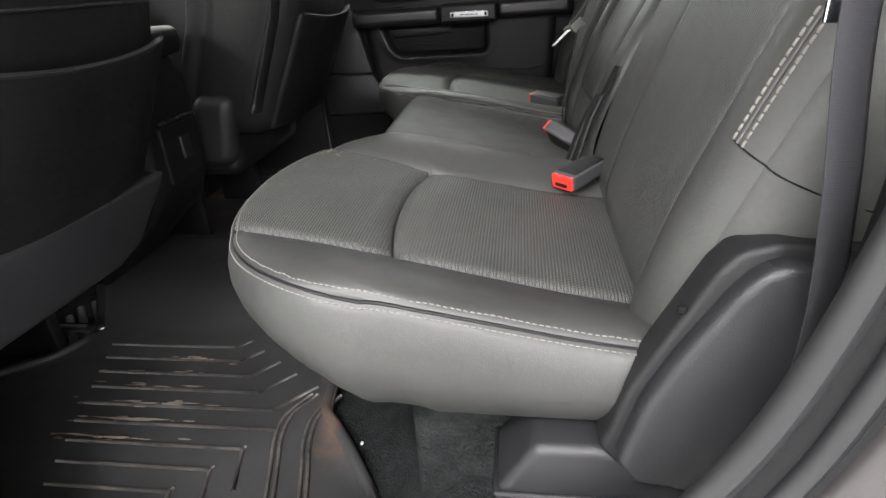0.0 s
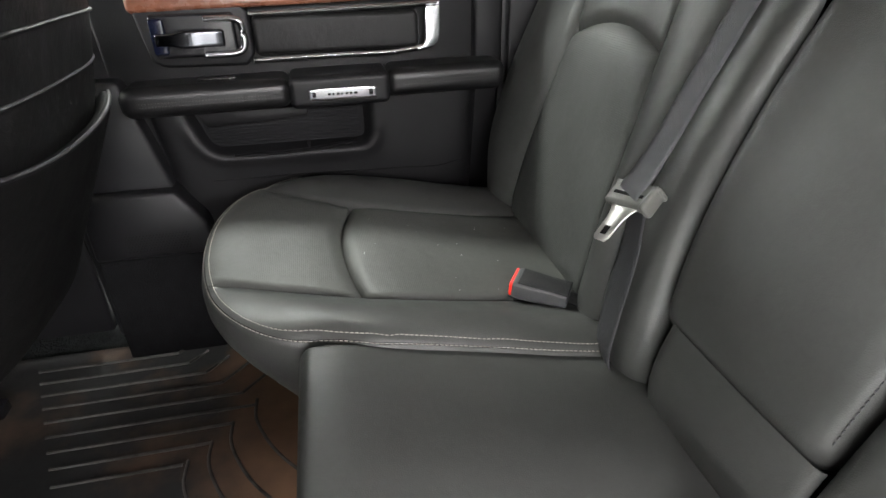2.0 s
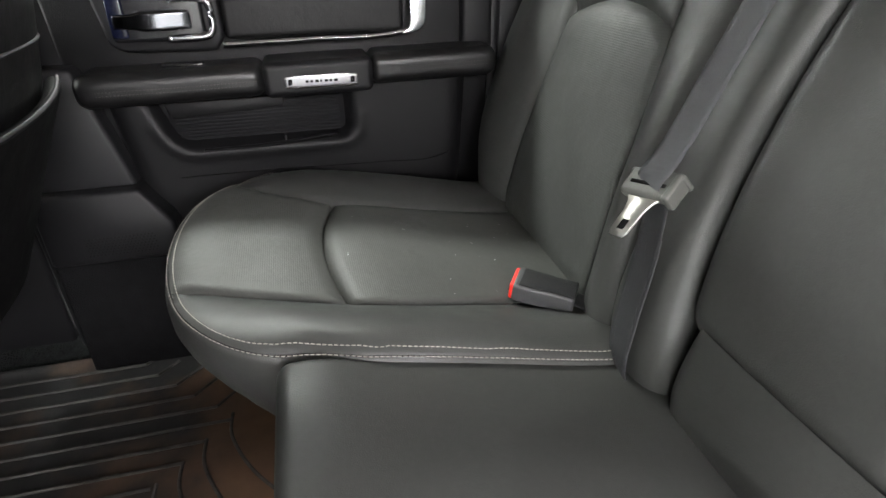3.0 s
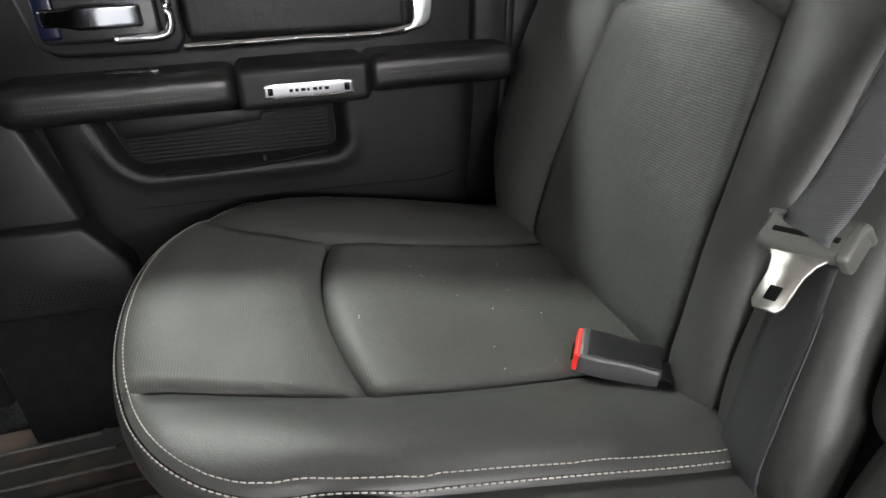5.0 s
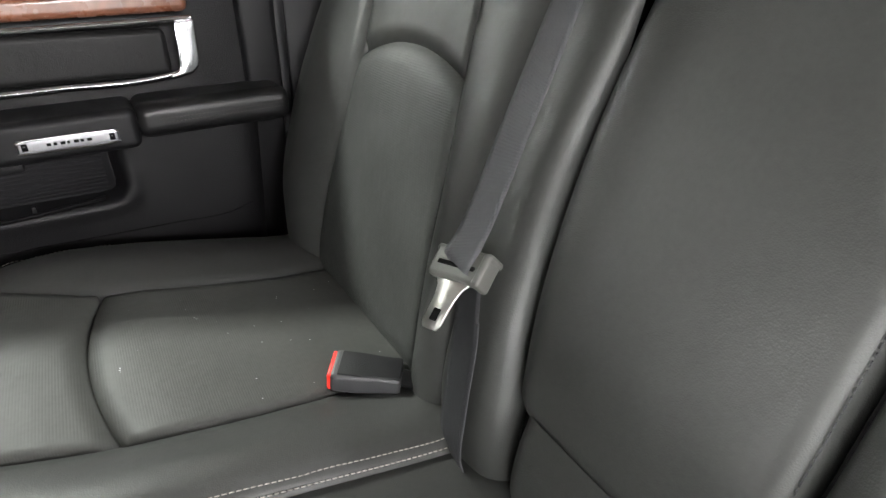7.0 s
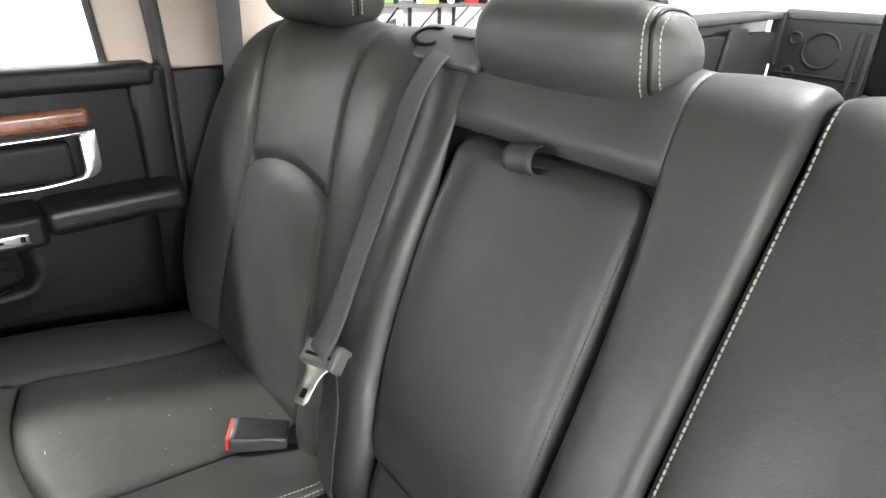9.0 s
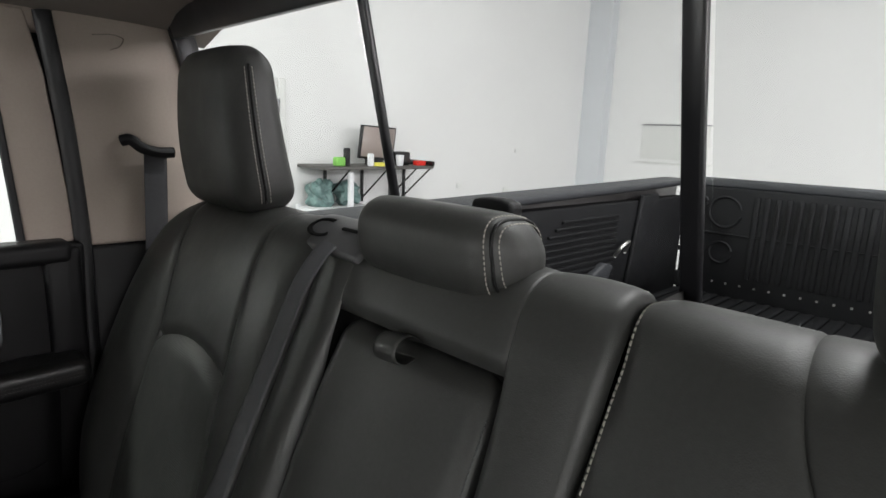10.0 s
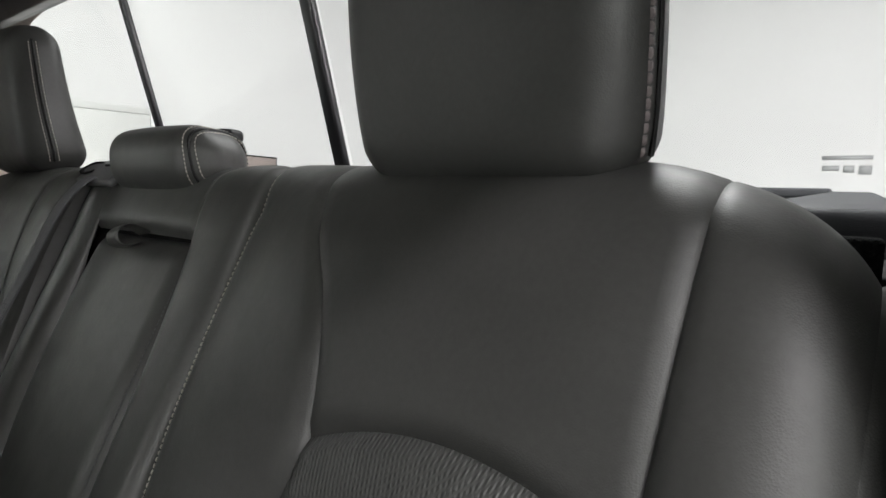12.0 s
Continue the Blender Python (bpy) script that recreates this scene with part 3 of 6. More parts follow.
part("pocket_ridge", tube(path3([(-0.40, 0.868, 0.497), (-0.25, 0.866, 0.500), (-0.12, 0.866, 0.512)], 20), 0.004, 6), DOOR_SKIN, door)
part("panel_seam", tube(path3([(-0.46, 0.8675, 0.442), (-0.28, 0.8675, 0.441), (-0.02, 0.8675, 0.435), (0.10, 0.8675, 0.435), (0.135, 0.869, 0.445)], 30), 0.0013, 6), GAP, door)
# armrest in three lengths
def arm_length(name, x0, x1, y0, z0, z1, r, material, label=""):
    return part(name, rounded(x1 - x0, 0.905 - y0, z1 - z0, r, 10, 5, lambda p: p + np.array([0, 0, 0.05 * p[0] * 0.25]), ((x0 + x1) / 2, (0.905 + y0) / 2, (z0 + z1) / 2)), material, door, label)


arm_length("armrest", -0.592, -0.252, 0.792, 0.613, 0.676, 0.024, ARM_SKIN, "padded black armrest with stitched edge")
arm_length("armrest", -0.046, 0.222, 0.797, 0.625, 0.686, 0.022, ARM_SKIN, "padded black armrest with stitched edge")
arm_length("armrest_bridge", -0.255, -0.042, 0.787, 0.614, 0.681, 0.014, BLACK_PLASTIC)
for x0, x1, z, y in ((-0.58, -0.262, 0.637, 0.7915), (-0.036, 0.21, 0.650, 0.7965)):
    for dz in (0.0, 0.007):
        line = path3([(x0, y + 0.008, z + dz - 0.003), (x0 + 0.03, y, z + dz), ((x0 + x1) / 2, y, z + dz + 0.001), (x1, y, z + dz + 0.004)], 60)
        part("stitching", stitches(line, np.tile([0, -1.0, 0], (60, 1)), 0.0045, 0.002, 0.0008, 0.0005), ARM_THREAD, door, "row of dull dark thread")
badge = part("badge_plate", rounded(0.140, 0.008, 0.020, 0.0035, 3, 3, None, (-0.145, 0.7855, 0.643)), SATIN, door, "bright metal trim plate")
part("badge_rim", tube([(-0.145 + 0.071 * math.copysign(min(1, abs(math.cos(a)) * 1.25), math.cos(a)), 0.7815, 0.643 + 0.0105 * math.copysign(min(1, abs(math.sin(a)) * 1.25), math.sin(a))) for a in np.linspace(0, 2 * math.pi, 41)], 0.0016, 6, caps=False), CHROME, badge)
for k, wdt in enumerate((0.006, 0.005, 0.007, 0.004, 0.007, 0.005, 0.007)):
    part("letter_bar", box(-0.176 + k * 0.0092, -0.176 + k * 0.0092 + wdt, 0.7805, 0.7818, 0.6412, 0.6458, 0), GAP, badge)
for x in (-0.205, -0.085):
    part("badge_end", box(x - 0.004, x + 0.004, 0.7800, 0.7816, 0.638, 0.649, 0.0), GLOSS_BLACK, badge)
# handle bezel, handle
part("handle_bezel", slab([(-0.545, 0.83), (-0.525, 0.715), (-0.50, 0.700), (-0.335, 0.697), (-0.318, 0.72), (-0.318, 0.80), (-0.345, 0.835)], 1, 0.862, 0.90, 0.008, 3), BLACK_PLASTIC, door)
part("handle_cup", rounded(0.165, 0.02, 0.085, 0.008, 3, 3, None, (-0.430, 0.859, 0.762)), GLOSS_BLACK, door, "glossy black handle recess")
# added piece whose colour holds the blue reflection in the recess
part("recess_reflection", rounded(0.030, 0.012, 0.070, 0.005, 2, 2, None, (-0.497, 0.852, 0.762)), BLUE_REFLECTION, door, "added piece with a blue reflection in its colour")
part("door_handle", rounded(0.135, 0.014, 0.034, 0.006, 8, 3, lambda p: np.array([p[0], p[1] - 0.012 * math.cos(p[0] / 0.0675 * 1.4), p[2] * (1 - 0.25 * (p[0] < -0.03))]), (-0.438, 0.850, 0.757)), SMOKED, door, "smoked chrome pull handle")
fr = [(-0.405, 0.793), (-0.375, 0.793), (-0.350, 0.792), (-0.338, 0.787), (-0.334, 0.776), (-0.333, 0.755), (-0.334, 0.740), (-0.340, 0.730), (-0.352, 0.726), (-0.380, 0.725), (-0.415, 0.724)]
part("handle_frame", tube(path3([(x, 0.849, z) for x, z in fr], 40), 0.0068, 10, (0.8, 1.0)), CHROME, door, "chrome handle surround")
# padded insert with chrome edge
part("padded_insert", rounded(0.352, 0.03, 0.078, 0.012, 8, 4, None, (-0.140, 0.872, 0.755)), LEATHER_SHADED, door)
part("chrome_strip", tube(path3([(-0.322, 0.858, 0.707), (-0.15, 0.857, 0.7105), (0.02, 0.857, 0.7145), (0.052, 0.857, 0.720)], 40), 0.0055, 8, (0.6, 1.0)), CHROME, door, "chrome trim strip")
part("chrome_strip", tube(path3([(-0.318, 0.858, 0.798), (-0.15, 0.857, 0.802), (0.02, 0.857, 0.806), (0.082, 0.858, 0.808)], 40), 0.0045, 8, (0.6, 1.0)), CHROME, door, "chrome trim strip")
part("chrome_end", slab([(0.052, 0.802), (0.085, 0.806), (0.083, 0.742), (0.079, 0.727), (0.069, 0.717), (0.045, 0.711), (0.030, 0.709), (0.030, 0.718), (0.044, 0.722), (0.050, 0.732)], 1, 0.853, 0.875, 0.004, 3), CHROME, door, "broad chrome end piece")
part("wood_strip", rounded(0.63, 0.03, 0.036, 0.012, 10, 4, lambda p: p + np.array([0, 0, 0.02 * p[0]]), (-0.235, 0.872, 0.830)), WOOD, door, "glossy brown wood strip")
part("window_switch", rounded(0.075, 0.02, 0.006, 0.002, 2, 2, None, (-0.40, 0.842, 0.6775)), GLOSS_BLACK, door, "small window switch with chrome edge")
part("switch_rim", tube([(-0.40 + 0.039 * math.cos(a), 0.842 + 0.012 * math.sin(a), 0.678) for a in np.linspace(0, 2 * math.pi, 33)], 0.0013, 6, caps=False), CHROME, door)
part("upper_sill", rounded(0.86, 0.07, 0.05, 0.018, 10, 4, None, (-0.21, 0.905, 0.905)), BLACK_PLASTIC, door, "dark padded window sill")
part("rear_edge", box(0.165, 0.235, 0.875, 0.93, 0.62, 0.915, 0.012, 3), BLACK_PLASTIC, door)
part("door_frame", slab([(0.145, 0.918), (0.240, 0.918), (0.205, 1.28), (0.18, 1.40), (0.09, 1.40), (0.118, 1.28)], 1, 0.925, 0.97, 0.006, 3), BEIGE, door, "beige window frame trim")
part("window_seal", tube(path3([(0.138, 0.93, 0.92), (0.128, 0.93, 1.08), (0.110, 0.93, 1.28), (0.085, 0.93, 1.39)], 30), 0.008, 8), SEAL, door)
P = np.array([[[x, 0.945, z] for x in (-0.64, 0.14)] for z in (0.90, 1.40)])
g = part("pane", shell(P, 0.004), GLASS, door, smooth=False)
g.visible_shadow = False

# ---- rear bench ----
CUSHION_Z = spline([-0.45, -0.40, -0.28, -0.16, 0.0, 0.10, 0.22], [0.470, 0.478, 0.470, 0.458, 0.430, 0.410, 0.392])
OUTER_BACK = [(0.206, 0.345), (0.197, 0.385), (0.195, 0.42), (0.205, 0.47), (0.222, 0.535), (0.254, 0.63), (0.303, 0.77), (0.352, 0.89), (0.395, 0.97), (0.425, 1.008),
              (0.462, 1.0265), (0.500, 1.0300), (0.529, 1.0230), (0.548, 1.000), (0.555, 0.94), (0.557, 0.84)]
MIDDLE_BACK = [(0.195, 0.345), (0.178, 0.385), (0.171, 0.42), (0.176, 0.47), (0.196, 0.53), (0.240, 0.625), (0.292, 0.722), (0.345, 0.820), (0.395, 0.915), (0.425, 0.975),
               (0.448, 1.008), (0.478, 1.0255), (0.508, 1.0290), (0.532, 1.0215), (0.548, 0.998), (0.555, 0.93), (0.557, 0.84)]


def columns(y_in, a, b, y_out, n_side, n_mid, gap=0.0045):
    """Places across a seat with a line just before, on and just after each of the two seams a and b."""
    ease = 1 - np.cos(np.linspace(0, math.pi / 2, n_side))
    left = y_in + (a - np.sign(a - y_in) * gap - y_in) * ease
    right = y_out + (b + np.sign(y_out - b) * gap - y_out) * ease
    s = np.sign(b - a) * gap
    return np.concatenate([left, [a], np.linspace(a + s, b - s, n_mid), [b], right[::-1]])


def cushion(th, y_in, y_out, x_front, corner_in, corner_out, seam_in, seam_out, arc_x, bow, low, stitch_mat, rim_in, rim_out, pad=0.017, ribbed=None):
    """A seat cushion with two seams fore and aft, an arched seam across, a stitched rim and a soft side."""
    n_side, n_mid, rows, row_arc = 12, 26, 56, 22
    xr = 0.26
    vs = np.concatenate([np.linspace(0, 1, row_arc + 1)[:-1] ** 1.4 * 0.42, [0.42], 0.42 + np.linspace(0, 1, rows - row_arc)[1:] * 0.58])
    va = 0.42
    mid_y, half = (y_in(0) + y_out(0)) / 2, abs(y_out(0) - y_in(0)) / 2
    sgn = np.sign(y_out(0) - y_in(0))
    P = []
    for i, v in enumerate(vs):
        a, b = seam_in(v), seam_out(v)
        ys = columns(y_in(v), a, b, y_out(v), n_side, n_mid)
        w = np.clip((ys - mid_y) / half * sgn, -1, 1)
        R = np.where(w < 0, corner_in, corner_out)
        xf = x_front + R * (1 - (1 - np.abs(w) ** 2.1) ** (1 / 2.1))
        yc = np.clip(ys, min(a, b), max(a, b))
        xa = arc_x - bow * (1 - ((yc - (a + b) / 2) / ((b - a) / 2)) ** 2)
        v_arc = np.maximum((xa - xf) / (xr - xf), 0.16)
        t = np.where(v < va, v * v_arc / va, v_arc + (v - va) * (1 - v_arc) / (1 - va))
        if abs(i - row_arc) == 1:  # rows hug the arched seam
            t = v_arc + np.sign(i - row_arc) * 0.0055 / (xr - xf)
        x = xf + (xr - xf) * t
        z = CUSHION_Z(x)
        # side pads swell between rim and seam, the middle is lightly crowned
        k = np.where(w < 0, (ys - y_in(v)) / (a - y_in(v)), (y_out(v) - ys) / (y_out(v) - b))
        inside = (np.arange(len(ys)) >= n_side) & (np.arange(len(ys)) <= n_side + n_mid + 1)
        kk = np.clip(k, 0, 1)
        z = z + np.where(inside, 0.006 * (1 - ((ys - (a + b) / 2) / ((b - a) / 2)) ** 2), np.where(w < 0, pad, 0.017) * np.sin(math.pi * kk ** 0.75) ** 0.9 * np.clip(0.25 + t / 0.22, 0, 1))
        # pads on both sides of the arch
        dist = np.abs(x - xa)
        z = z + np.where(inside, 0.009 * np.clip(dist / 0.06, 0, 1) ** 0.5 - 0.004, 0)
        rim = np.minimum((x - xf) / 0.03, 4)
        side = np.minimum(np.where(w < 0, np.abs(ys - y_in(v)), np.abs(ys - y_out(v))) / 0.03, 4)
        z = z - 0.006 * np.exp(-rim * 1.6) - 0.004 * np.exp(-side * 1.6)
        z = z + np.where(inside, 0, np.where(w < 0, rim_in, rim_out) * (1 - kk) ** 1.3)
        groove = np.zeros_like(z)
        groove[[n_side, n_side + n_mid + 1]] = 0.008
        if i == row_arc:
            groove[inside] = 0.010
        z = z - groove * np.clip(v / 0.04, 0, 1)
        P.append(np.stack([x, ys, z], -1))
    P = np.array(P)
    flip = sgn < 0
    ja, jb = n_side, n_side + n_mid + 1
    part("cushion_side_pad", grid(P[:, :ja + 1], not flip), LEATHER, th)
    part("cushion_side_pad", grid(P[:, jb:], not flip), LEATHER, th)
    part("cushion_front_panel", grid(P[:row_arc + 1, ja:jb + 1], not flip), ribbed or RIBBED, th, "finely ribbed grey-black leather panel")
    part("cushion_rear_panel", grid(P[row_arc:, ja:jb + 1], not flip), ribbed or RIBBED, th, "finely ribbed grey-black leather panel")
    # rim, from the back along the inner side, round the front, to the back along the outer side
    rim = np.concatenate([P[::-1, 0], P[0, 1:], P[1:, -1]])
    d = np.concatenate([[0], np.cumsum(np.linalg.norm(np.diff(rim, axis=0), axis=1))])
    s = np.linspace(0, d[-1], 150)
    rim = np.stack([np.interp(s, d, rim[:, k]) for k in range(3)], 1)
    t = np.gradient(rim, axis=0)
    out = np.stack([t[:, 1], -t[:, 0], np.zeros(len(t))], 1) * (1 if not flip else -1)
    out /= np.linalg.norm(out, axis=1, keepdims=True)
    if np.dot(out[75], [-1, 0, 0]) < 0:
        out = -out
    front = np.clip(-out[:, 0], 0, 1)
    inner = np.clip(-out[:, 1] * sgn, 0, 1)
    K = np.array([0, 0.010, 0.022, 0.036, 0.09, 0.2, 0.32, 0.45, 0.58, 0.7, 0.82, 0.91, 0.97, 1.0])
    W = []
    for k in K:
        bulge = (0.024 * math.sin(math.pi * min(k * 1.0, 1)) ** 0.8) * (1 - 0.8 * inner) - 0.030 * k ** 2.5
        tuck = -0.05 * front * k ** 1.8
        q = rim + out * (bulge + tuck)[:, None] if np.ndim(tuck) else rim
        q = q.copy()
        drop = (rim[:, 2] - (low + 0.045 * front)) * k
        q[:, 2] = rim[:, 2] - drop
        if k == 0.010 or k == 0.022:
            q -= out * 0.004
        W.append(q)
    W = np.array(W)
    floor = np.mean(W[-1], axis=0)
    under = W[-1] * 0.55 + floor * 0.45
    under[:, 2] = W[-1][:, 2] + 0.004
    W = np.concatenate([W, under[None]])
    part("cushion_side_wrap", grid(W, flip), LEATHER, th, "plain black leather sides")
    # two rows of thread, one on each side of the welt
    cloud = P.reshape(-1, 3)

    def on_top(q):
        d = np.hypot(cloud[:, 0] - q[0], cloud[:, 1] - q[1]) + 1e-5
        k = np.argsort(d)[:4]
        return np.average(cloud[k, 2], weights=1 / d[k])
    top_line = rim - out * (0.0045 if sgn < 0 else 0.0065)
    top_line[:, 2] = [on_top(q) + (0.0030 if sgn > 0 else 0.0018) for q in top_line]
    nrm_top = np.tile([0, 0, 0.9], (len(rim), 1)) + out * 0.4
    keep = slice(3, -3)
    thread_size = (0.0056, 0.0016, 0.0012, 0.0006) if sgn < 0 else (0.0050, 0.0016, 0.0010, 0.0006)
    part("cushion_stitching", stitches(top_line[keep], nrm_top[keep], *thread_size), stitch_mat, th, "row of off-white thread")
    # welt in the darkened leather, so the groove's shade reads as a line
    part("cushion_welt", tube((W[1] + W[2])[keep] / 2 + out[keep] * 0.0016, 0.0021, 6), LEATHER_SHADED, th, "leather welt, darkened for its groove's shade, between two rows of thread")
    low_line = W[3] * 0.88 + W[4] * 0.12 + out * 0.0014 if sgn < 0 else W[2] + out * 0.0046 + np.array([0, 0, 0.0022])
    part("cushion_stitching", stitches(low_line[keep], (out + np.array([0, 0, 0.35]))[keep], *thread_size), stitch_mat, th, "row of off-white thread")
    return P


def const(*pairs):
    v, y = zip(*pairs)
    f = spline(v, y)
    return lambda q: float(f(q))


near_cushion = thing("rear_seat", (0.05, -0.6, 0.30), "black leather rear seat, ribbed centre, white stitching, beside open door", "car seat", "rear seats")
NEAR_C = cushion(near_cushion, const((0, -0.262), (1, -0.283)), const((0, -0.928), (0.5, -0.934), (1, -0.934)), -0.374, 0.155, 0.25,
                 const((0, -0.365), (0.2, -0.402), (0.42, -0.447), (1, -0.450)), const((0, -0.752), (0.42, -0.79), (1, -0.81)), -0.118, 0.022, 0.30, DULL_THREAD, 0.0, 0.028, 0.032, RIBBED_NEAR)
far_cushion = thing("rear_seat", (0.05, 0.46, 0.30), "black leather rear seat, ribbed centre, pale stitching, beside closed door", "car seat", "rear seats")
FAR_C = cushion(far_cushion, const((0, 0.163), (1, 0.118)), const((0, 0.772), (0.5, 0.778), (1, 0.765)), -0.404, 0.17, 0.20,
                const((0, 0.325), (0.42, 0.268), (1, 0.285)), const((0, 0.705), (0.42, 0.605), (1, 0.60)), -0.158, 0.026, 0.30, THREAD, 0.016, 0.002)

# middle cushion, between the two, set back from their fronts
mid_cushion = thing("rear_seat", (0.05, -0.06, 0.33), "smooth black leather middle seat with fold-down armrest and pull strap", "car seat", "rear seats")


def mid_bend(p):
    x, y, z = p
    X = -0.012 + x
    k = abs(y) / 0.211
    Y = -0.058 + y
    Y -= max(0, x + 0.1) * (0.045 if y > 0 else 0.015)
    Z = CUSHION_Z(X) + 0.003 + z - 0.05 + 0.006 * (1 - k * k) + 0.012 * math.exp(-((x + 0.2) / 0.06) ** 2)
    Z -= 0.002 * max(0.0, (y - 0.14) / 0.07)
    if z < 0:
        Z = Z - 0.02
        X += 0.0
    return np.array([X, Y, Z])


part("cover", rounded(0.482, 0.422, 0.10, 0.018, 24, 6, mid_bend), LEATHER, mid_cushion)
part("seam", tube(path3([(-0.215, -0.262, CUSHION_Z(-0.215) + 0.004), (-0.1, -0.267, CUSHION_Z(-0.1) + 0.006), (0.15, -0.276, CUSHION_Z(0.15) + 0.004)], 24), 0.004, 6), LEATHER, mid_cushion)


def back_rest(th, prof, y_in, y_out, seam_in, seam_out, arch, arch_rise, top_out, swell, side_depth, fall_back=None):
    """A seat back: a profile carried across, side pads swelling forward, two seams and an arch."""
    n_side, n_mid, rows = 14, 24, 70
    line = path3(prof, rows)
    tan = np.gradient(line, axis=0)
    tan /= np.linalg.norm(tan, axis=1, keepdims=True)
    nrm = np.stack([-tan[:, 1], tan[:, 0]], 1)
    zline = line[:, 1].copy()
    top_i = int(np.argmax(zline))
    arch_row = int(np.argmin(np.abs(zline[:top_i] - arch)))
    sgn = np.sign(y_out(0.7) - y_in(0.7))
    P = []
    for i in range(rows):
        z0 = zline[i] if i <= top_i else zline[top_i]
        a, b = seam_in(z0), seam_out(z0)
        ys = columns(y_in(z0), a, b, y_out(z0), n_side, n_mid)
        mid, half = (y_in(z0) + y_out(z0)) / 2, abs(y_out(z0) - y_in(z0)) / 2
        w = (ys - mid) / half * sgn
        k = np.clip(np.where(w < 0, (ys - y_in(z0)) / (a - y_in(z0)), (y_out(z0) - ys) / (y_out(z0) - b)), 0, 1)
        idx = np.arange(len(ys))
        inside = (idx >= n_side) & (idx <= n_side + n_mid + 1)
        hb = swell(z0) * (1.0 if i <= top_i else 0.6)
        # the arch row bends up in the middle
        shift = np.zeros_like(ys)
        yc = (ys - (a + b) / 2) / ((b - a) / 2)
        f = arch_rise * (1 - np.clip(np.abs(yc), 0, 1) ** 2)
        near = np.exp(-((zline[i] - arch) / 0.09) ** 2) if i <= top_i else 0
        shift = np.where(inside, f * near, 0)
        off = np.where(inside, 0.004 * (1 - yc ** 2), hb * np.sin(math.pi * (0.22 + 0.78 * k)) ** 0.8 * np.where(w < 0, 0.35 if fall_back else 1.0, 1.0))
        edge = np.where(w < 0, np.abs(ys - y_in(z0)), np.abs(ys - y_out(z0)))
        soft = np.where(w < 0, 0.012, side_depth)
        off = off - soft * np.exp(-(edge / (soft * 0.9)) ** 1.0)
        if i <= top_i:
            below = inside & (np.full(len(ys), i) < arch_row)
            off = off + np.where(below, 0.006 * min(1, (arch_row - i) / 3), 0)
        groove = np.zeros_like(ys)
        fade = 1.0 if i < top_i - 5 else 0.35
        groove[[n_side, n_side + n_mid + 1]] = 0.008 * fade
        if fall_back and z0 > 0.77:  # the seams are shallow above the arch
            groove *= 0.5
        if i == arch_row:
            groove[inside] = 0.010
        off = off - groove
        x = line[i, 0] + nrm[i, 0] * off + tan[i, 0] * shift
        z = line[i, 1] + nrm[i, 1] * off + tan[i, 1] * shift
        if fall_back and i <= top_i:  # the inner pad slopes back to its edge
            x = x + np.where((w < 0) & ~inside, fall_back(z0) * (1 - k) ** 1.5 * np.clip((0.485 - line[i, 0]) / 0.09, 0, 1), 0)
        # outer top corner falls away
        fall = np.clip((w - top_out[0]) / (1 - top_out[0]), 0, 1) ** 2.0
        g = 1 - top_out[1] * fall
        x = prof[0][0] + (x - prof[0][0]) * g
        z = prof[0][1] + (z - prof[0][1]) * g
        P.append(np.stack([x, ys, z], -1))
    P = np.array(P)
    flip = sgn > 0
    ja, jb = n_side, n_side + n_mid + 1
    part("backrest_side_pad", grid(P[:, :ja + 1], not flip), LEATHER, th)
    part("backrest_side_pad", grid(P[:, jb:], not flip), LEATHER, th)
    part("backrest_lower_panel", grid(P[:arch_row + 1, ja:jb + 1], not flip), RIBBED_COARSE if fall_back else RIBBED_BACK, th, "finely ribbed grey-black leather panel")
    part("backrest_upper_panel", grid(P[arch_row:, ja:jb + 1], not flip), LEATHER, th, "smooth black leather panel")
    # flanks run back to the shell
    for col, s in ((0, -sgn), (-1, sgn)):
        edge = P[:top_i + 8, col]
        steps = np.array([0, 0.004, 0.018, 0.045, 0.08, 0.10])
        outw = np.array([0, 0.005, 0.014, 0.024, 0.030, 0.030]) * (1 if col == -1 else 0.15)
        W = np.array([edge + np.array([d, s * o, 0]) for d, o in zip(steps, outw)])
        part("backrest_side_wrap", grid(W, (s > 0)), LEATHER, th)
    return P, top_i


near_back = near_cushion
NEAR_B, NEAR_TOP = back_rest(near_back, OUTER_BACK, const((0.3, -0.288), (0.6, -0.284), (1.1, -0.279)), const((0.3, -0.905), (0.5, -0.922), (0.65, -0.930), (0.85, -0.945), (1.1, -0.955)),
                             const((0.3, -0.465), (0.6, -0.493), (0.79, -0.527), (0.90, -0.492), (0.96, -0.453), (1.03, -0.430)), const((0.3, -0.80), (0.77, -0.835), (1.03, -0.85)),
                             0.765, 0.035, (0.45, 0.105), const((0.3, 0.032), (0.6, 0.032), (0.8, 0.020), (0.93, 0.008), (1.1, 0.004)), 0.02, const((0.3, 0.0), (0.6, 0.004), (0.76, 0.020), (0.87, 0.034), (0.94, 0.040), (1.1, 0.042)))
far_back = far_cushion
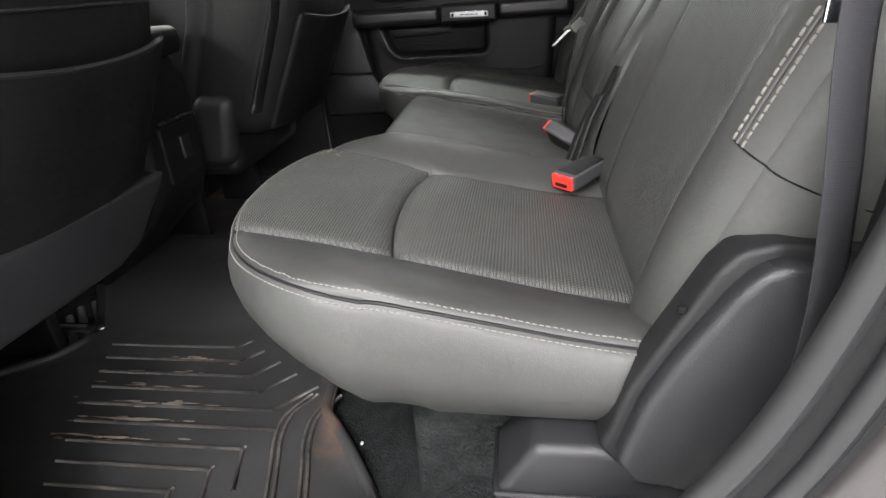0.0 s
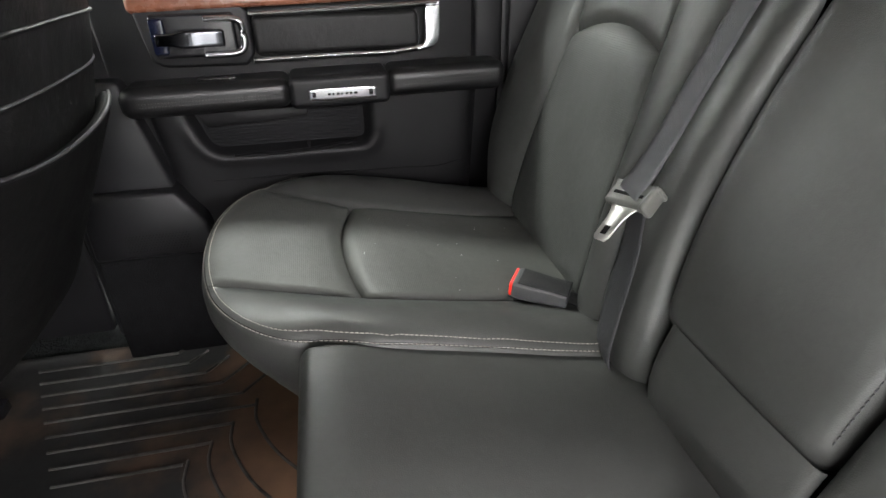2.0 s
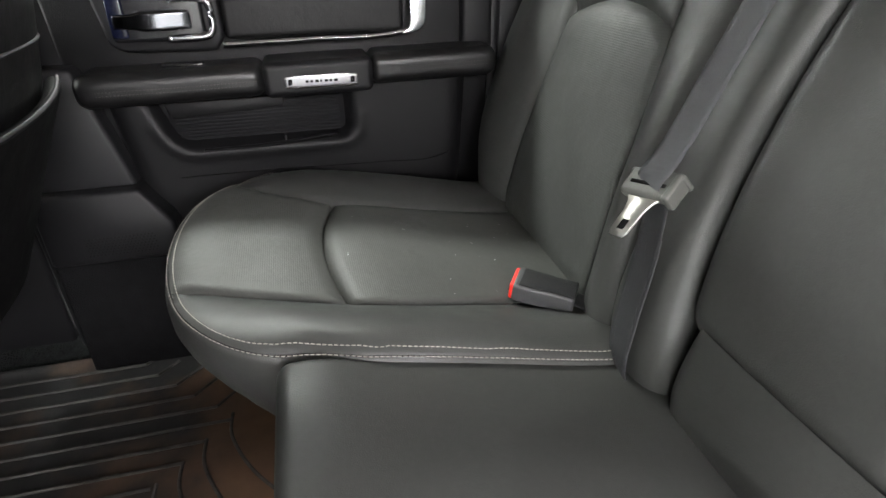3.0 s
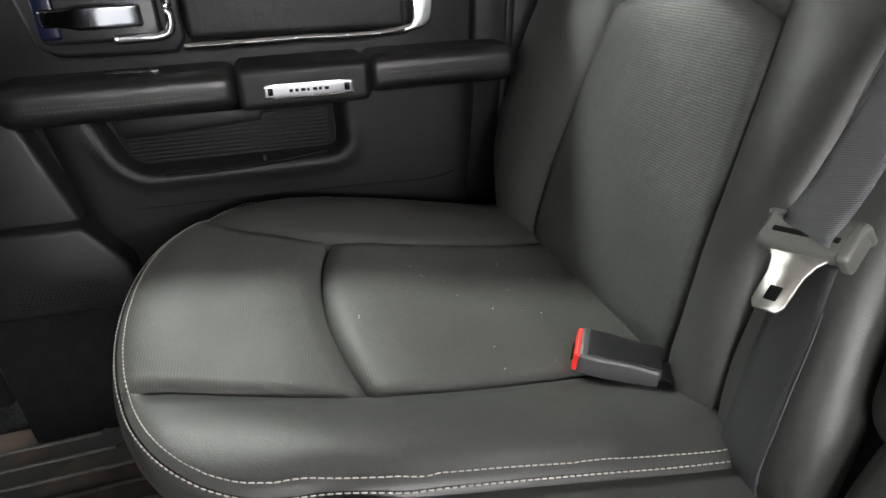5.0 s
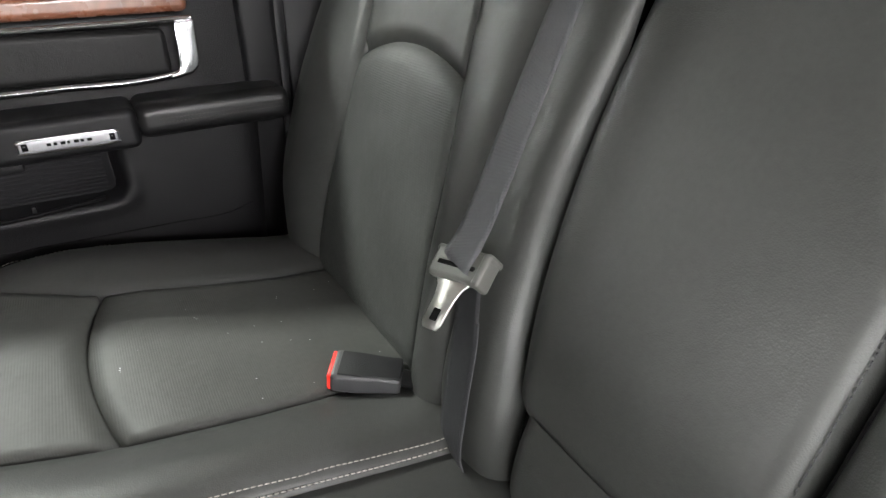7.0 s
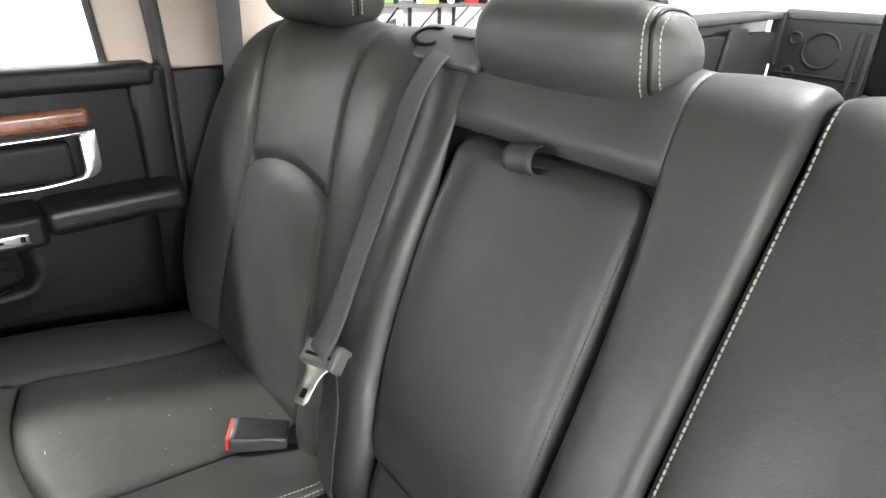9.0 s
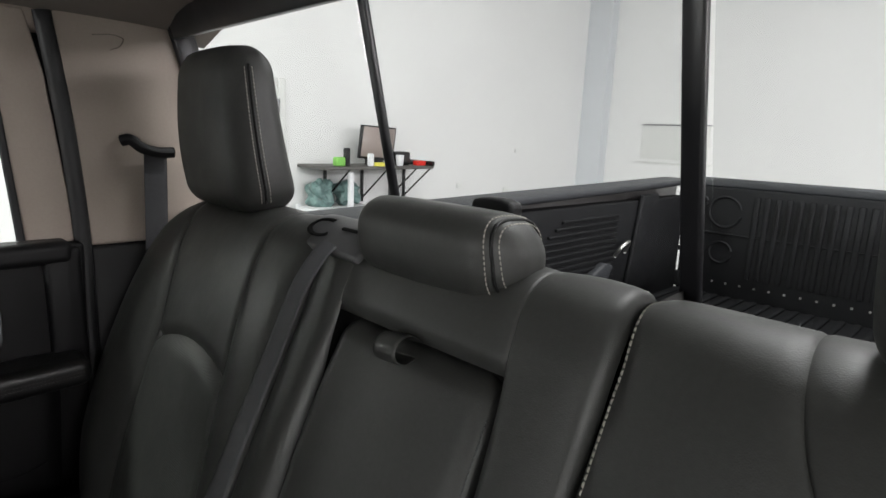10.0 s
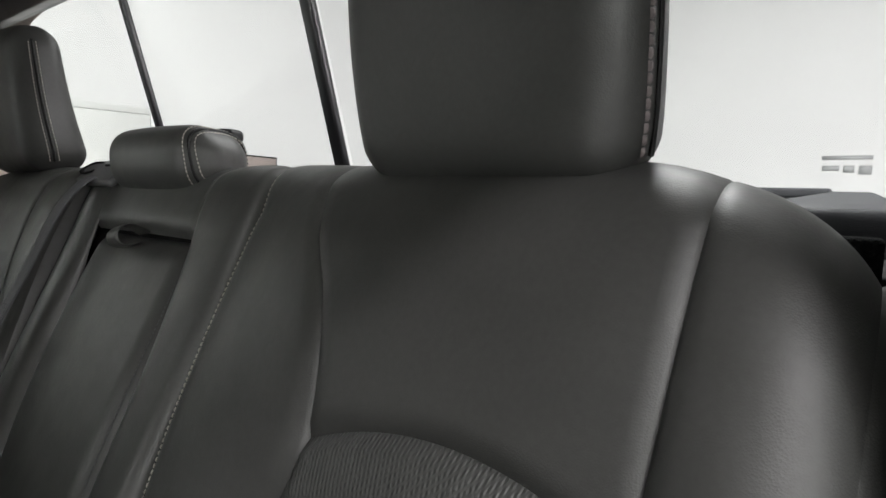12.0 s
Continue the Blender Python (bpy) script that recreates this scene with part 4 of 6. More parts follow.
back_rest(far_back, OUTER_BACK, const((0.3, 0.150), (0.6, 0.20), (1.1, 0.245)), const((0.3, 0.74), (0.41, 0.770), (0.5, 0.840), (0.63, 0.882), (1.1, 0.888)),
                           const((0.3, 0.265), (0.45, 0.272), (0.6, 0.298), (0.77, 0.333), (1.03, 0.392)), const((0.3, 0.628), (0.45, 0.632), (0.6, 0.632), (0.77, 0.634), (1.03, 0.725)),
                           0.768, 0.032, (0.35, 0.135), const((0.3, 0.038), (0.6, 0.032), (0.8, 0.016), (1.1, 0.004)), 0.02)

# thread along the seams of the backrests
edge = NEAR_B[17:NEAR_TOP + 4, 2] + np.array([-0.0012, 0.0003, 0.0006])
part("backrest_stitching", stitches(edge, np.tile([-0.85, 0.35, 0.4], (len(edge), 1)), 0.0060, 0.0014, 0.0021, 0.0009), THREAD, near_back, "row of off-white thread")


def on_back(P, i, y):
    """The point of row i of a backrest at y."""
    k = np.argsort(P[i, :, 1])
    return np.array([np.interp(y, P[i, k, 1], P[i, k, c]) for c in range(3)])


for dy in (0.0170, 0.0275):
    rows_s = [i for i in range(NEAR_TOP) if NEAR_B[i, -1, 2] > 0.606 and NEAR_B[i, 20, 2] < 0.79]
    line = np.array([on_back(NEAR_B, i, NEAR_B[i, -1, 1] + dy) for i in rows_s])
    part("backrest_stitching", stitches(line + np.array([-0.0010, -0.0006, 0]), np.tile([-0.85, -0.5, 0.2], (len(line), 1)), 0.0072, 0.0012, 0.0024, 0.0011), DULL_THREAD, near_back, "row of thick white thread")
line = np.array([on_back(NEAR_B, i, NEAR_B[i, -1, 1] + 0.02225) for i in rows_s])
part("backrest_seam", tube(line, 0.0021, 6), LEATHER, near_back)
seam_row = min(range(NEAR_TOP), key=lambda i: abs(NEAR_B[i, -1, 2] - 0.612))
seam = [on_back(NEAR_B, seam_row, NEAR_B[seam_row, -1, 1] + q) + np.array([-0.0006, 0, 0]) for q in (0.026, 0.018, 0.010)]
for s in np.linspace(0, 1, 16):
    d = 0.09 * s ** 1.3
    o = np.interp(d, [0, 0.004, 0.018, 0.045, 0.09], [0, 0.005, 0.014, 0.024, 0.030])
    row_at, low = divmod(seam_row - 2.6 * s, 1)
    edge = NEAR_B[int(row_at), -1] * (1 - low) + NEAR_B[int(row_at) + 1, -1] * low
    seam.append(edge + np.array([d, -o - 0.0004, 0]))
part("backrest_seam", tube(np.array(seam), 0.0008, 6), GAP, near_back)


# middle back: frame, header, fold-down armrest
mid_back = mid_cushion
MID_LINE = path3(MIDDLE_BACK, 80)
MID_TAN = np.gradient(MID_LINE, axis=0)
MID_TAN /= np.linalg.norm(MID_TAN, axis=1, keepdims=True)
MID_TOP = int(np.argmax(MID_LINE[:, 1]))
ARM_OUT, ARM_IN = const((0.3, 0.055), (0.5, 0.065), (0.6, 0.096), (0.72, 0.124), (0.93, 0.144), (1.1, 0.15)), const((0.3, -0.19), (0.5, -0.188), (0.92, -0.166), (1.1, -0.15))


def strip(name, y0, y1, i0, i1, r0, r1, swell=0.004, push=0.0, cols=18, rb=0.0):
    """A pad of the middle back between two edge lines, with rounded edges r0 and r1."""
    P = []
    for i in range(i0, i1):
        z0 = MID_LINE[i, 1] if i <= MID_TOP else MID_LINE[MID_TOP, 1]
        a, b = y0(z0), y1(z0)
        k = 0.5 - 0.5 * np.cos(np.linspace(0, math.pi, cols))
        ys = a + (b - a) * k
        e0, e1 = np.abs(ys - a), np.abs(ys - b)
        off = push + swell * np.sin(math.pi * k)
        for e, r in ((e0, r0 if np.isscalar(r0) else r0(z0)), (e1, r1 if np.isscalar(r1) else r1(z0))):
            if r:
                u = np.clip(1 - e / r, 0, 1)
                off = off - r * (1 - np.sqrt(1 - u * u * 0.999))
        if rb:
            dz = abs(MID_LINE[i, 1] - MID_LINE[i0, 1])
            u = np.clip(1 - dz / rb, 0, 1)
            off = off - rb * (1 - math.sqrt(1 - u * u * 0.999))
        n = np.array([-MID_TAN[i, 1], MID_TAN[i, 0]])
        P.append(np.stack([MID_LINE[i, 0] + n[0] * off, ys, MID_LINE[i, 1] + n[1] * off], -1))
    return part(name, grid(np.array(P), y1(0.7) < y0(0.7)), LEATHER, mid_back)


row = lambda z: int(np.argmin(np.abs(MID_LINE[:MID_TOP, 1] - z)))
slim = const((0.3, 0.014), (0.90, 0.014), (0.95, 0.004), (1.1, 0.003))
strip("frame_pad", const((0.3, -0.283), (1.1, -0.276)), ARM_IN, 0, 80, 0.020, slim)
strip("frame_pad", ARM_OUT, const((0.3, 0.148), (0.6, 0.198), (1.1, 0.243)), 0, 80, const((0.3, 0.024), (0.82, 0.022), (0.90, 0.006), (1.1, 0.003)), 0.008, 0.01)
strip("header", ARM_IN, lambda z: ARM_OUT(z) + 0.022, row(0.926), 80, 0.004, 0.004, 0.006, 0.0, 24, 0.018)
strip("lower_roll", const((0.3, -0.186), (1.1, -0.186)), const((0.3, 0.047), (1.1, 0.047)), 0, row(0.528), 0.01, 0.02, 0.004, -0.002, 20)
# near-black sheet added behind the armrest's gaps, in place of their shade
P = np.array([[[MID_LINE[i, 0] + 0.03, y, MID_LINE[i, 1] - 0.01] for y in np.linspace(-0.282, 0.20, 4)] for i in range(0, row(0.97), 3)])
part("gap_shade_sheet", grid(P), GAP, mid_back)


def arm_bend(p):
    x, y, z = p
    t = (z + 0.205) / 0.41
    Z = 0.492 + t * (0.910 - 0.492)
    i = np.interp(Z, MID_LINE[:MID_TOP, 1], np.arange(MID_TOP))
    X = np.interp(Z, MID_LINE[:MID_TOP, 1], MID_LINE[:MID_TOP, 0])
    a, b = ARM_IN(Z) + 0.004, ARM_OUT(Z) + 0.005
    k = (y + 0.13) / 0.26
    return np.array([X + 0.037 + x * 0.95 - 0.006 * math.sin(math.pi * k) + 0.012 * t ** 4, a + (b - a) * k, Z + (x + 0.0) * -0.35])


part("armrest", rounded(0.064, 0.26, 0.41, 0.029, 16, 7, arm_bend), LEATHER, mid_back, "smooth black leather fold-down armrest")
edge_line = np.array([arm_bend((-0.0245, -0.1225, z)) for z in np.linspace(-0.17, 0.165, 50)])
part("armrest_stitching", stitches(edge_line + np.array([-0.0006, 0, 0]), np.tile([-0.95, 0, 0.3], (50, 1)), 0.0045, 0.002, 0.0010, 0.0006), BELT, mid_back, "row of dark thread")
# pull strap: a loop of leather at the armrest's top
loop = [(0.412, -0.008, 0.922), (0.390, -0.008, 0.935), (0.371, -0.010, 0.934), (0.360, -0.013, 0.924), (0.361, -0.015, 0.912), (0.372, -0.016, 0.905), (0.394, -0.016, 0.908)]
part("pull_strap", ribbon(path3(loop, 20), (0.10, 0.97, -0.15), 0.049, 0.003), LEATHER, mid_back, "black leather pull strap loop")
# belt guide plate on top, with two hooked slots
slot_at, slope_up, slope_out = np.array([0.431, 0.250, 1.014]), np.array([0.78, 0.0, 0.62]), np.array([-0.62, 0.0, 0.78])


def on_guide(y, u, lift):
    """A point of the guide plate: y across the bench, u up its slope."""
    u2 = u - 4.5 * max(0.0, u - 0.030) ** 2
    drop = 6.0 * max(0.0, u - 0.020) ** 2 + 0.5 * max(0.0, abs(y - 0.212) - 0.060) ** 1.5
    return np.array([slot_at[0], y, slot_at[2]]) + slope_up * u2 + slope_out * (lift - drop)


part("belt_guide", rounded(0.100, 0.172, 0.016, 0.0075, 14, 5, lambda p: on_guide(0.212 + p[1], 0.030 + p[0], p[2] - 0.0045)), GUIDE, mid_back, "smooth grey plastic belt guide")
hook = [on_guide(0.254 - 0.032 * math.cos(a), 0.023 + 0.019 * math.sin(a), 0.0032) for a in np.radians(np.linspace(70, 322, 34))]
part("belt_slot", tube(hook, 0.0058, 10, (1.0, 0.45)), GAP, mid_back, "dark hooked belt slot")
part("belt_slot", tube([on_guide(y, 0.028, 0.0032) for y in np.linspace(0.203, 0.165, 8)], 0.0055, 8, (1.0, 0.45)), GAP, mid_back, "dark hooked belt slot")

# back shell behind the bench
shell_ob = thing("bench_back_shell", (0.56, -0.03, 0.3), "dark carpeted shell behind the rear bench", "seat shell", kind="structure")
part("panel", box(0.545, 0.575, -0.955, 0.88, 0.25, 0.97, 0.004), CARPET, shell_ob)


def headrest(at, width, height, thick, tilt, label, seam_side, top_narrow=0.1, thread=None, coarse=False):
    """A tall outer headrest with double stitching down one or both front edges."""
    th = thing("headrest", at, label, "headrest", "headrests")
    ca, sa = math.cos(radians(tilt)), math.sin(radians(tilt))

    def bend(p):
        x, y, z = p
        t = (z + height / 2) / height
        y = y * (1.0 + 0.05 * math.sin(math.pi * t) - top_narrow * t * t)
        low = max(0.0, 0.22 - t) / 0.22
        y *= 1 - (0.04 if coarse else 0.10) * low ** 2
        x = x * (1 - 0.28 * t) + 0.010 * (abs(y) / (width / 2)) ** 3 - 0.012 * math.sin(math.pi * min(1, t * 1.1))
        z2 = z + height / 2 - 0.012 * (abs(y) / (width / 2)) ** 3 * t
        return np.array([at[0] + x * ca + z2 * sa, at[1] + y, at[2] - x * sa + z2 * ca])
    part("cushion", rounded(thick, width, height, 0.050, 16, 8, bend), LEATHER, th)
    round_in = lambda d: 0.050 - math.sqrt(0.050 ** 2 - max(0.0, 0.050 - d) ** 2) - 0.0010
    for s in seam_side:
        for dx in ((-thick / 2 + 0.030,) if coarse else (-thick / 2 + 0.029, -thick / 2 + 0.045)):
            pts, nr = [], []
            for z in np.linspace(-height / 2 + 0.03, height / 2 - 0.03, 40):
                pts.append(bend((dx, s * (width / 2 + 0.0006 - round_in(dx + thick / 2)), z)))
                nr.append((-0.35, s, 0))
            part("stitching", stitches(pts, nr, *((0.0085, 0.0014, 0.0046, 0.0016) if coarse else (0.0052, 0.0018, 0.0020, 0.0011))), thread or THREAD, th, "row of thread")
        back = 0.043 if coarse else 0.037
        welt = [bend((-thick / 2 + back, s * (width / 2 + 0.0004 - round_in(back)), z)) for z in np.linspace(-height / 2 + 0.03, height / 2 - 0.03, 30)]
        part("welt", tube(np.array(welt), 0.0026, 6), LEATHER_SHADED, th)
    for y in (-0.06, 0.06):
        part("post", tube([(at[0] + 0.0, at[1] + y, at[2] - 0.05), (at[0] + 0.005, at[1] + y, at[2] + 0.02)], 0.007, 10), STEEL, th, "steel post")
    return th


headrest((0.478, 0.616, 1.018), 0.315, 0.318, 0.125, -7, "tall black leather headrest with white stitching, by the beige pillar", (-1,), 0.15)
headrest((0.478, -0.627, 1.008), 0.322, 0.37, 0.115, -7, "tall black leather headrest with coarse stitching, beside the open door", (-1,), 0.02, DARK_THREAD, True)

# low middle headrest, a padded roll
mh = thing("middle_headrest", (0.47, -0.005, 1.0), "low black leather roll headrest with double white stitching at its end", "headrest", "headrests")


def roll_bend(p):
    x, y, z = p
    k = y / 0.145
    e = max(0.0, abs(k) - 0.62) / 0.44
    return np.array([0.476 + x * (1 - 0.08 * k * k - 0.20 * e * e) + 0.008 * k * k, 0.013 + y, 1.036 + z * (1 - 0.04 * k * k - 0.24 * e * e) - 0.1 * x])


part("cushion", rounded(0.130, 0.306, 0.118, 0.051, 18, 8, roll_bend), LEATHER, mh)
def roll_ring(y0, lift=0.0):
    """A line round the roll at y0, leaning outwards towards its foot, and its normals."""
    ring, nr = [], []
    for a in np.linspace(math.radians(-62), math.radians(200), 60):
        c, s = math.cos(a), math.sin(a)
        q = (abs(c) ** 3.3 + abs(s) ** 3.3) ** (-1 / 3.3)
        y = y0 - 0.004 * c + 0.005 * s
        inset = 0.051 - math.sqrt(0.051 ** 2 - min(0.050, max(0.0, abs(y) - 0.102)) ** 2) - lift
        ring.append(roll_bend((-c * q * (0.0652 - inset), y, s * q * (0.0594 - inset))))
        nr.append((-c, -0.2, s))
    return np.array(ring), nr


for y0 in (-0.118, -0.132):
    part("stitching", stitches(*roll_ring(y0), 0.0050, 0.0014, 0.0014, 0.0009), THREAD, mh, "row of off-white thread")
part("welt", tube(roll_ring(-0.125, -0.0006)[0], 0.0024, 6), LEATHER_SHADED, mh, "dark welt between two rows of thread")
for y in (-0.05, 0.05):
    part("post", tube([(0.485, y, 0.985), (0.485, y, 1.02)], 0.006, 10), STEEL, mh, "steel post")


# ---- belts and buckles ----
def buckle(label):
    """A belt buckle lying along -x, with its red button at the front and a webbing stalk behind."""
    th = thing("belt_buckle", (0, 0, 0), label, "seat belt buckle", "seat belt buckles")
    body = part("housing", rounded(0.090, 0.050, 0.030, 0.006, 3, 3, lambda p: p * np.array([1, 1 - 0.12 * (p[0] > 0), 1 - 0.1 * (p[0] > 0.02)])), BUCKLE_PLASTIC, th)
    for side in (-1, 1):
        part("cover_plate", rounded(0.080, 0.043, 0.004, 0.0018, 3, 2, lambda p: p * np.array([1, 1 - 0.10 * (p[0] > 0), 1]), (0.004, 0, side * 0.0142)), BLACK_PLASTIC, th, "dark cover plate")
    part("button", rounded(0.012, 0.046, 0.026, 0.003, 2, 2, None, (-0.0425, 0, 0.0)), RED, th, "red push button")
    part("slot", rounded(0.004, 0.026, 0.006, 0.001, 1, 1, None, (-0.0487, 0, -0.004)), GAP, th)
    part("stalk", ribbon(path3([(0.040, 0, 0), (0.058, 0, -0.002), (0.075, 0, -0.012), (0.10, 0, -0.035)], 12), (0, 1, 0), 0.03, 0.008), BLACK_PLASTIC, th, "black folded webbing stalk")
    return th


bk = buckle("grey seat belt buckle with bright red button lying on the cushion")
bk.matrix_basis = pose(0.150, -0.428, 0.440, 0, -8, 44)
b2 = copy_thing(bk, pose(0.140, -0.188, 0.440, -50, 14, -46))
b2["label"] = "grey seat belt buckle lying on the middle cushion"
b3 = copy_thing(bk, pose(0.119, 0.266, 0.433, 4, 6, -34))
b3["label"] = "dark grey seat belt buckle, red edge, beside the closed door"

# middle belt: from the slot over the back's top, down to the tongue, and on to its anchor
belt = thing("seat_belt", (0.2, 0.15, 0.4), "grey webbing belt with steel tongue over the middle backrest", "seat belt", "seat belts")
up = path3([(0.440, 0.206, 1.018), (0.428, 0.203, 1.014), (0.408, 0.198, 1.004), (0.378, 0.190, 0.978), (0.308, 0.172, 0.868), (0.244, 0.154, 0.765), (0.179, 0.139, 0.661), (0.1674, 0.137, 0.6485), (0.1674, 0.136, 0.641)], 60)
part("shoulder_webbing", ribbon(up, (0.05, 1, 0.05), 0.045, 0.0022), BELT, belt)
down = path3([(0.184, 0.137, 0.632), (0.180, 0.134, 0.57), (0.161, 0.124, 0.48), (0.153, 0.118, 0.42), (0.162, 0.114, 0.385)], 24)
part("lap_webbing", ribbon(down, (0.12, 1, 0.1), 0.050, 0.0022), BELT_SHADED, belt, "lower webbing, darkened for the shade there")
part("webbing_edge", tube([p + np.array([-0.003, -0.0255, -0.001]) for p in down[4:]], 0.0009, 6), BELT, belt, "pale frayed webbing edge")

# folded leather gussets, darkened against the light, and a near-black strip for the shade in the gap between the middle
# and the near back
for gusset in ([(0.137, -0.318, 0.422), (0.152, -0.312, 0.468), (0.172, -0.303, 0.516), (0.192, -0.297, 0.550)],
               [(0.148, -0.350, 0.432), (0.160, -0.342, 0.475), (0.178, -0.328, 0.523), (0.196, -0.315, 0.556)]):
    part("gusset", ribbon(path3(gusset, 16), (0.35, -0.9, 0.15), 0.021, 0.008), LEATHER_SHADED, near_cushion, "folded leather gusset, darkened to offset the light on it")
# near-black strip in place of the shade in the recess
part("hollow_shade", ribbon(path3([(0.198, -0.300, 0.548), (0.211, -0.294, 0.575), (0.224, -0.288, 0.602)], 10), (0.5, -0.8, 0.0), 0.014, 0.004), GAP, near_cushion)


def tongue(at, wide, up, parent):
    """A belt tongue whose grip runs along wide and whose blade points away from up."""
    wide = Vector(wide).normalized()
    up = (Vector(up) - Vector(up).dot(wide) * wide).normalized()
    m = Matrix.Translation(at) @ Matrix((wide.cross(up), wide, up)).transposed().to_4x4()

    def put(bm):
        bmesh.ops.transform(bm, matrix=m, verts=bm.verts)
        return bm
    head = part("tongue_grip", put(rounded(0.016, 0.071, 0.034, 0.006, 3, 3)), GRIP, parent, "grey plastic grip")
    part("grip_rib", put(rounded(0.022, 0.075, 0.008, 0.003, 3, 2, None, (0.004, 0, 0.014))), GRIP, head)
    part("belt_slot", put(rounded(0.004, 0.050, 0.005, 0.001, 1, 1, None, (-0.0068, 0, -0.002))), GAP, head, "dark belt slot")
    part("grip_cheek", put(rounded(0.022, 0.010, 0.036, 0.004, 3, 3, None, (0.002, -0.0315, 0))), GRIP, head)
    blade = slab([(-0.027, -0.010), (-0.017, -0.024), (-0.0135, -0.036), (-0.0125, -0.063), (-0.009, -0.069), (0.009, -0.069), (0.0125, -0.063), (0.0135, -0.036), (0.017, -0.024), (0.027, -0.010)], 0, -0.0014, 0.0014, 0.0005, 1)
    part("tongue_blade", put(blade), STEEL, parent, "bright steel blade")
    part("tongue_hole", put(rounded(0.0036, 0.011, 0.014, 0.0015, 1, 2, None, (0, 0, -0.054))), GAP, parent, "dark latch hole")


tongue((0.174, 0.137, 0.641), (-0.22, 0.94, -0.18), (0.70, 0.12, 0.62), belt)


# outer belts
far_belt = thing("seat_belt", (0.40, 0.90, 0.6), "dark grey belt hanging from a black guide on beige pillar", "seat belt", "seat belts")
part("shoulder_webbing", ribbon(path3([(0.408, 0.912, 1.115), (0.402, 0.905, 1.0), (0.395, 0.90, 0.85), (0.39, 0.895, 0.6)], 20), (1, 0.06, 0), 0.052, 0.0025), BELT, far_belt)
part("guide_loop", tube(path3([(0.338, 0.915, 1.142), (0.352, 0.905, 1.146), (0.375, 0.898, 1.128), (0.41, 0.897, 1.118), (0.445, 0.90, 1.118)], 24), 0.013, 10, (0.8, 1.0)), BLACK_PLASTIC, far_belt, "black plastic belt guide")
near_belt = thing("seat_belt", (0.28, -1.0, 0.4), "grey outer belt webbing hanging beside the open door", "seat belt", "seat belts")
part("shoulder_webbing", ribbon(path3([(0.265, -0.985, 0.86), (0.266, -0.992, 0.73), (0.281, -0.998, 0.60), (0.288, -1.0, 0.50), (0.288, -0.995, 0.44), (0.285, -0.985, 0.38)], 30),
                                [(0.80, 0.58, 0.05) for k in range(30)], 0.048, 0.0025), BELT_SHADED, near_belt)
part("tongue_blade", rounded(0.018, 0.004, 0.024, 0.0015, 2, 2, None, (0.253, -0.99, 0.742)), CHROME, near_belt, "chromed tongue")

# side shield of the near seat hinge
shield = thing("seat_side_shield", (0.25, -0.95, 0.25), "grey grained plastic shield covering the seat hinge", "plastic cover")
prof = [(0.128, 0.318), (0.150, 0.395), (0.176, 0.450), (0.215, 0.528), (0.232, 0.548), (0.262, 0.556), (0.36, 0.552), (0.42, 0.54), (0.42, 0.29), (0.245, 0.276), (0.15, 0.292)]
part("rim", slab(prof, 1, -0.968, -0.925, 0.007, 3), SHIELD_SHADED, shield, "shield rim, darkened as the side turned from the light")
part("cover", slab([(max(x, 0.13) + (0.012 if x < 0.25 else 0.0), z - (0.010 if z > 0.5 else 0.0)) for x, z in prof], 1, -0.990, -0.960, 0.010, 4), SEAT_PLASTIC, shield, "grey grained plastic face")
part("screw_cap", rounded(0.008, 0.005, 0.008, 0.002, 2, 3, None, (0.190, -0.9665, 0.490)), GAP, shield, "small black screw cap")
foot = thing("seat_base_bracket", (0.1, -0.9, 0.2), "grey plastic bracket cover under the seat cushion", "plastic cover")
part("cover", slab([(0.015, 0.236), (0.060, 0.310), (0.13, 0.312), (0.26, 0.285), (0.30, 0.236)], 1, -0.965, -0.86, 0.012, 4), SEAT_PLASTIC, foot)
part("cover_foot", slab([(0.02, 0.226), (0.30, 0.226), (0.31, 0.240), (0.012, 0.240)], 1, -0.968, -0.85, 0.005, 2), BLACK_PLASTIC, foot, "black lower edge")

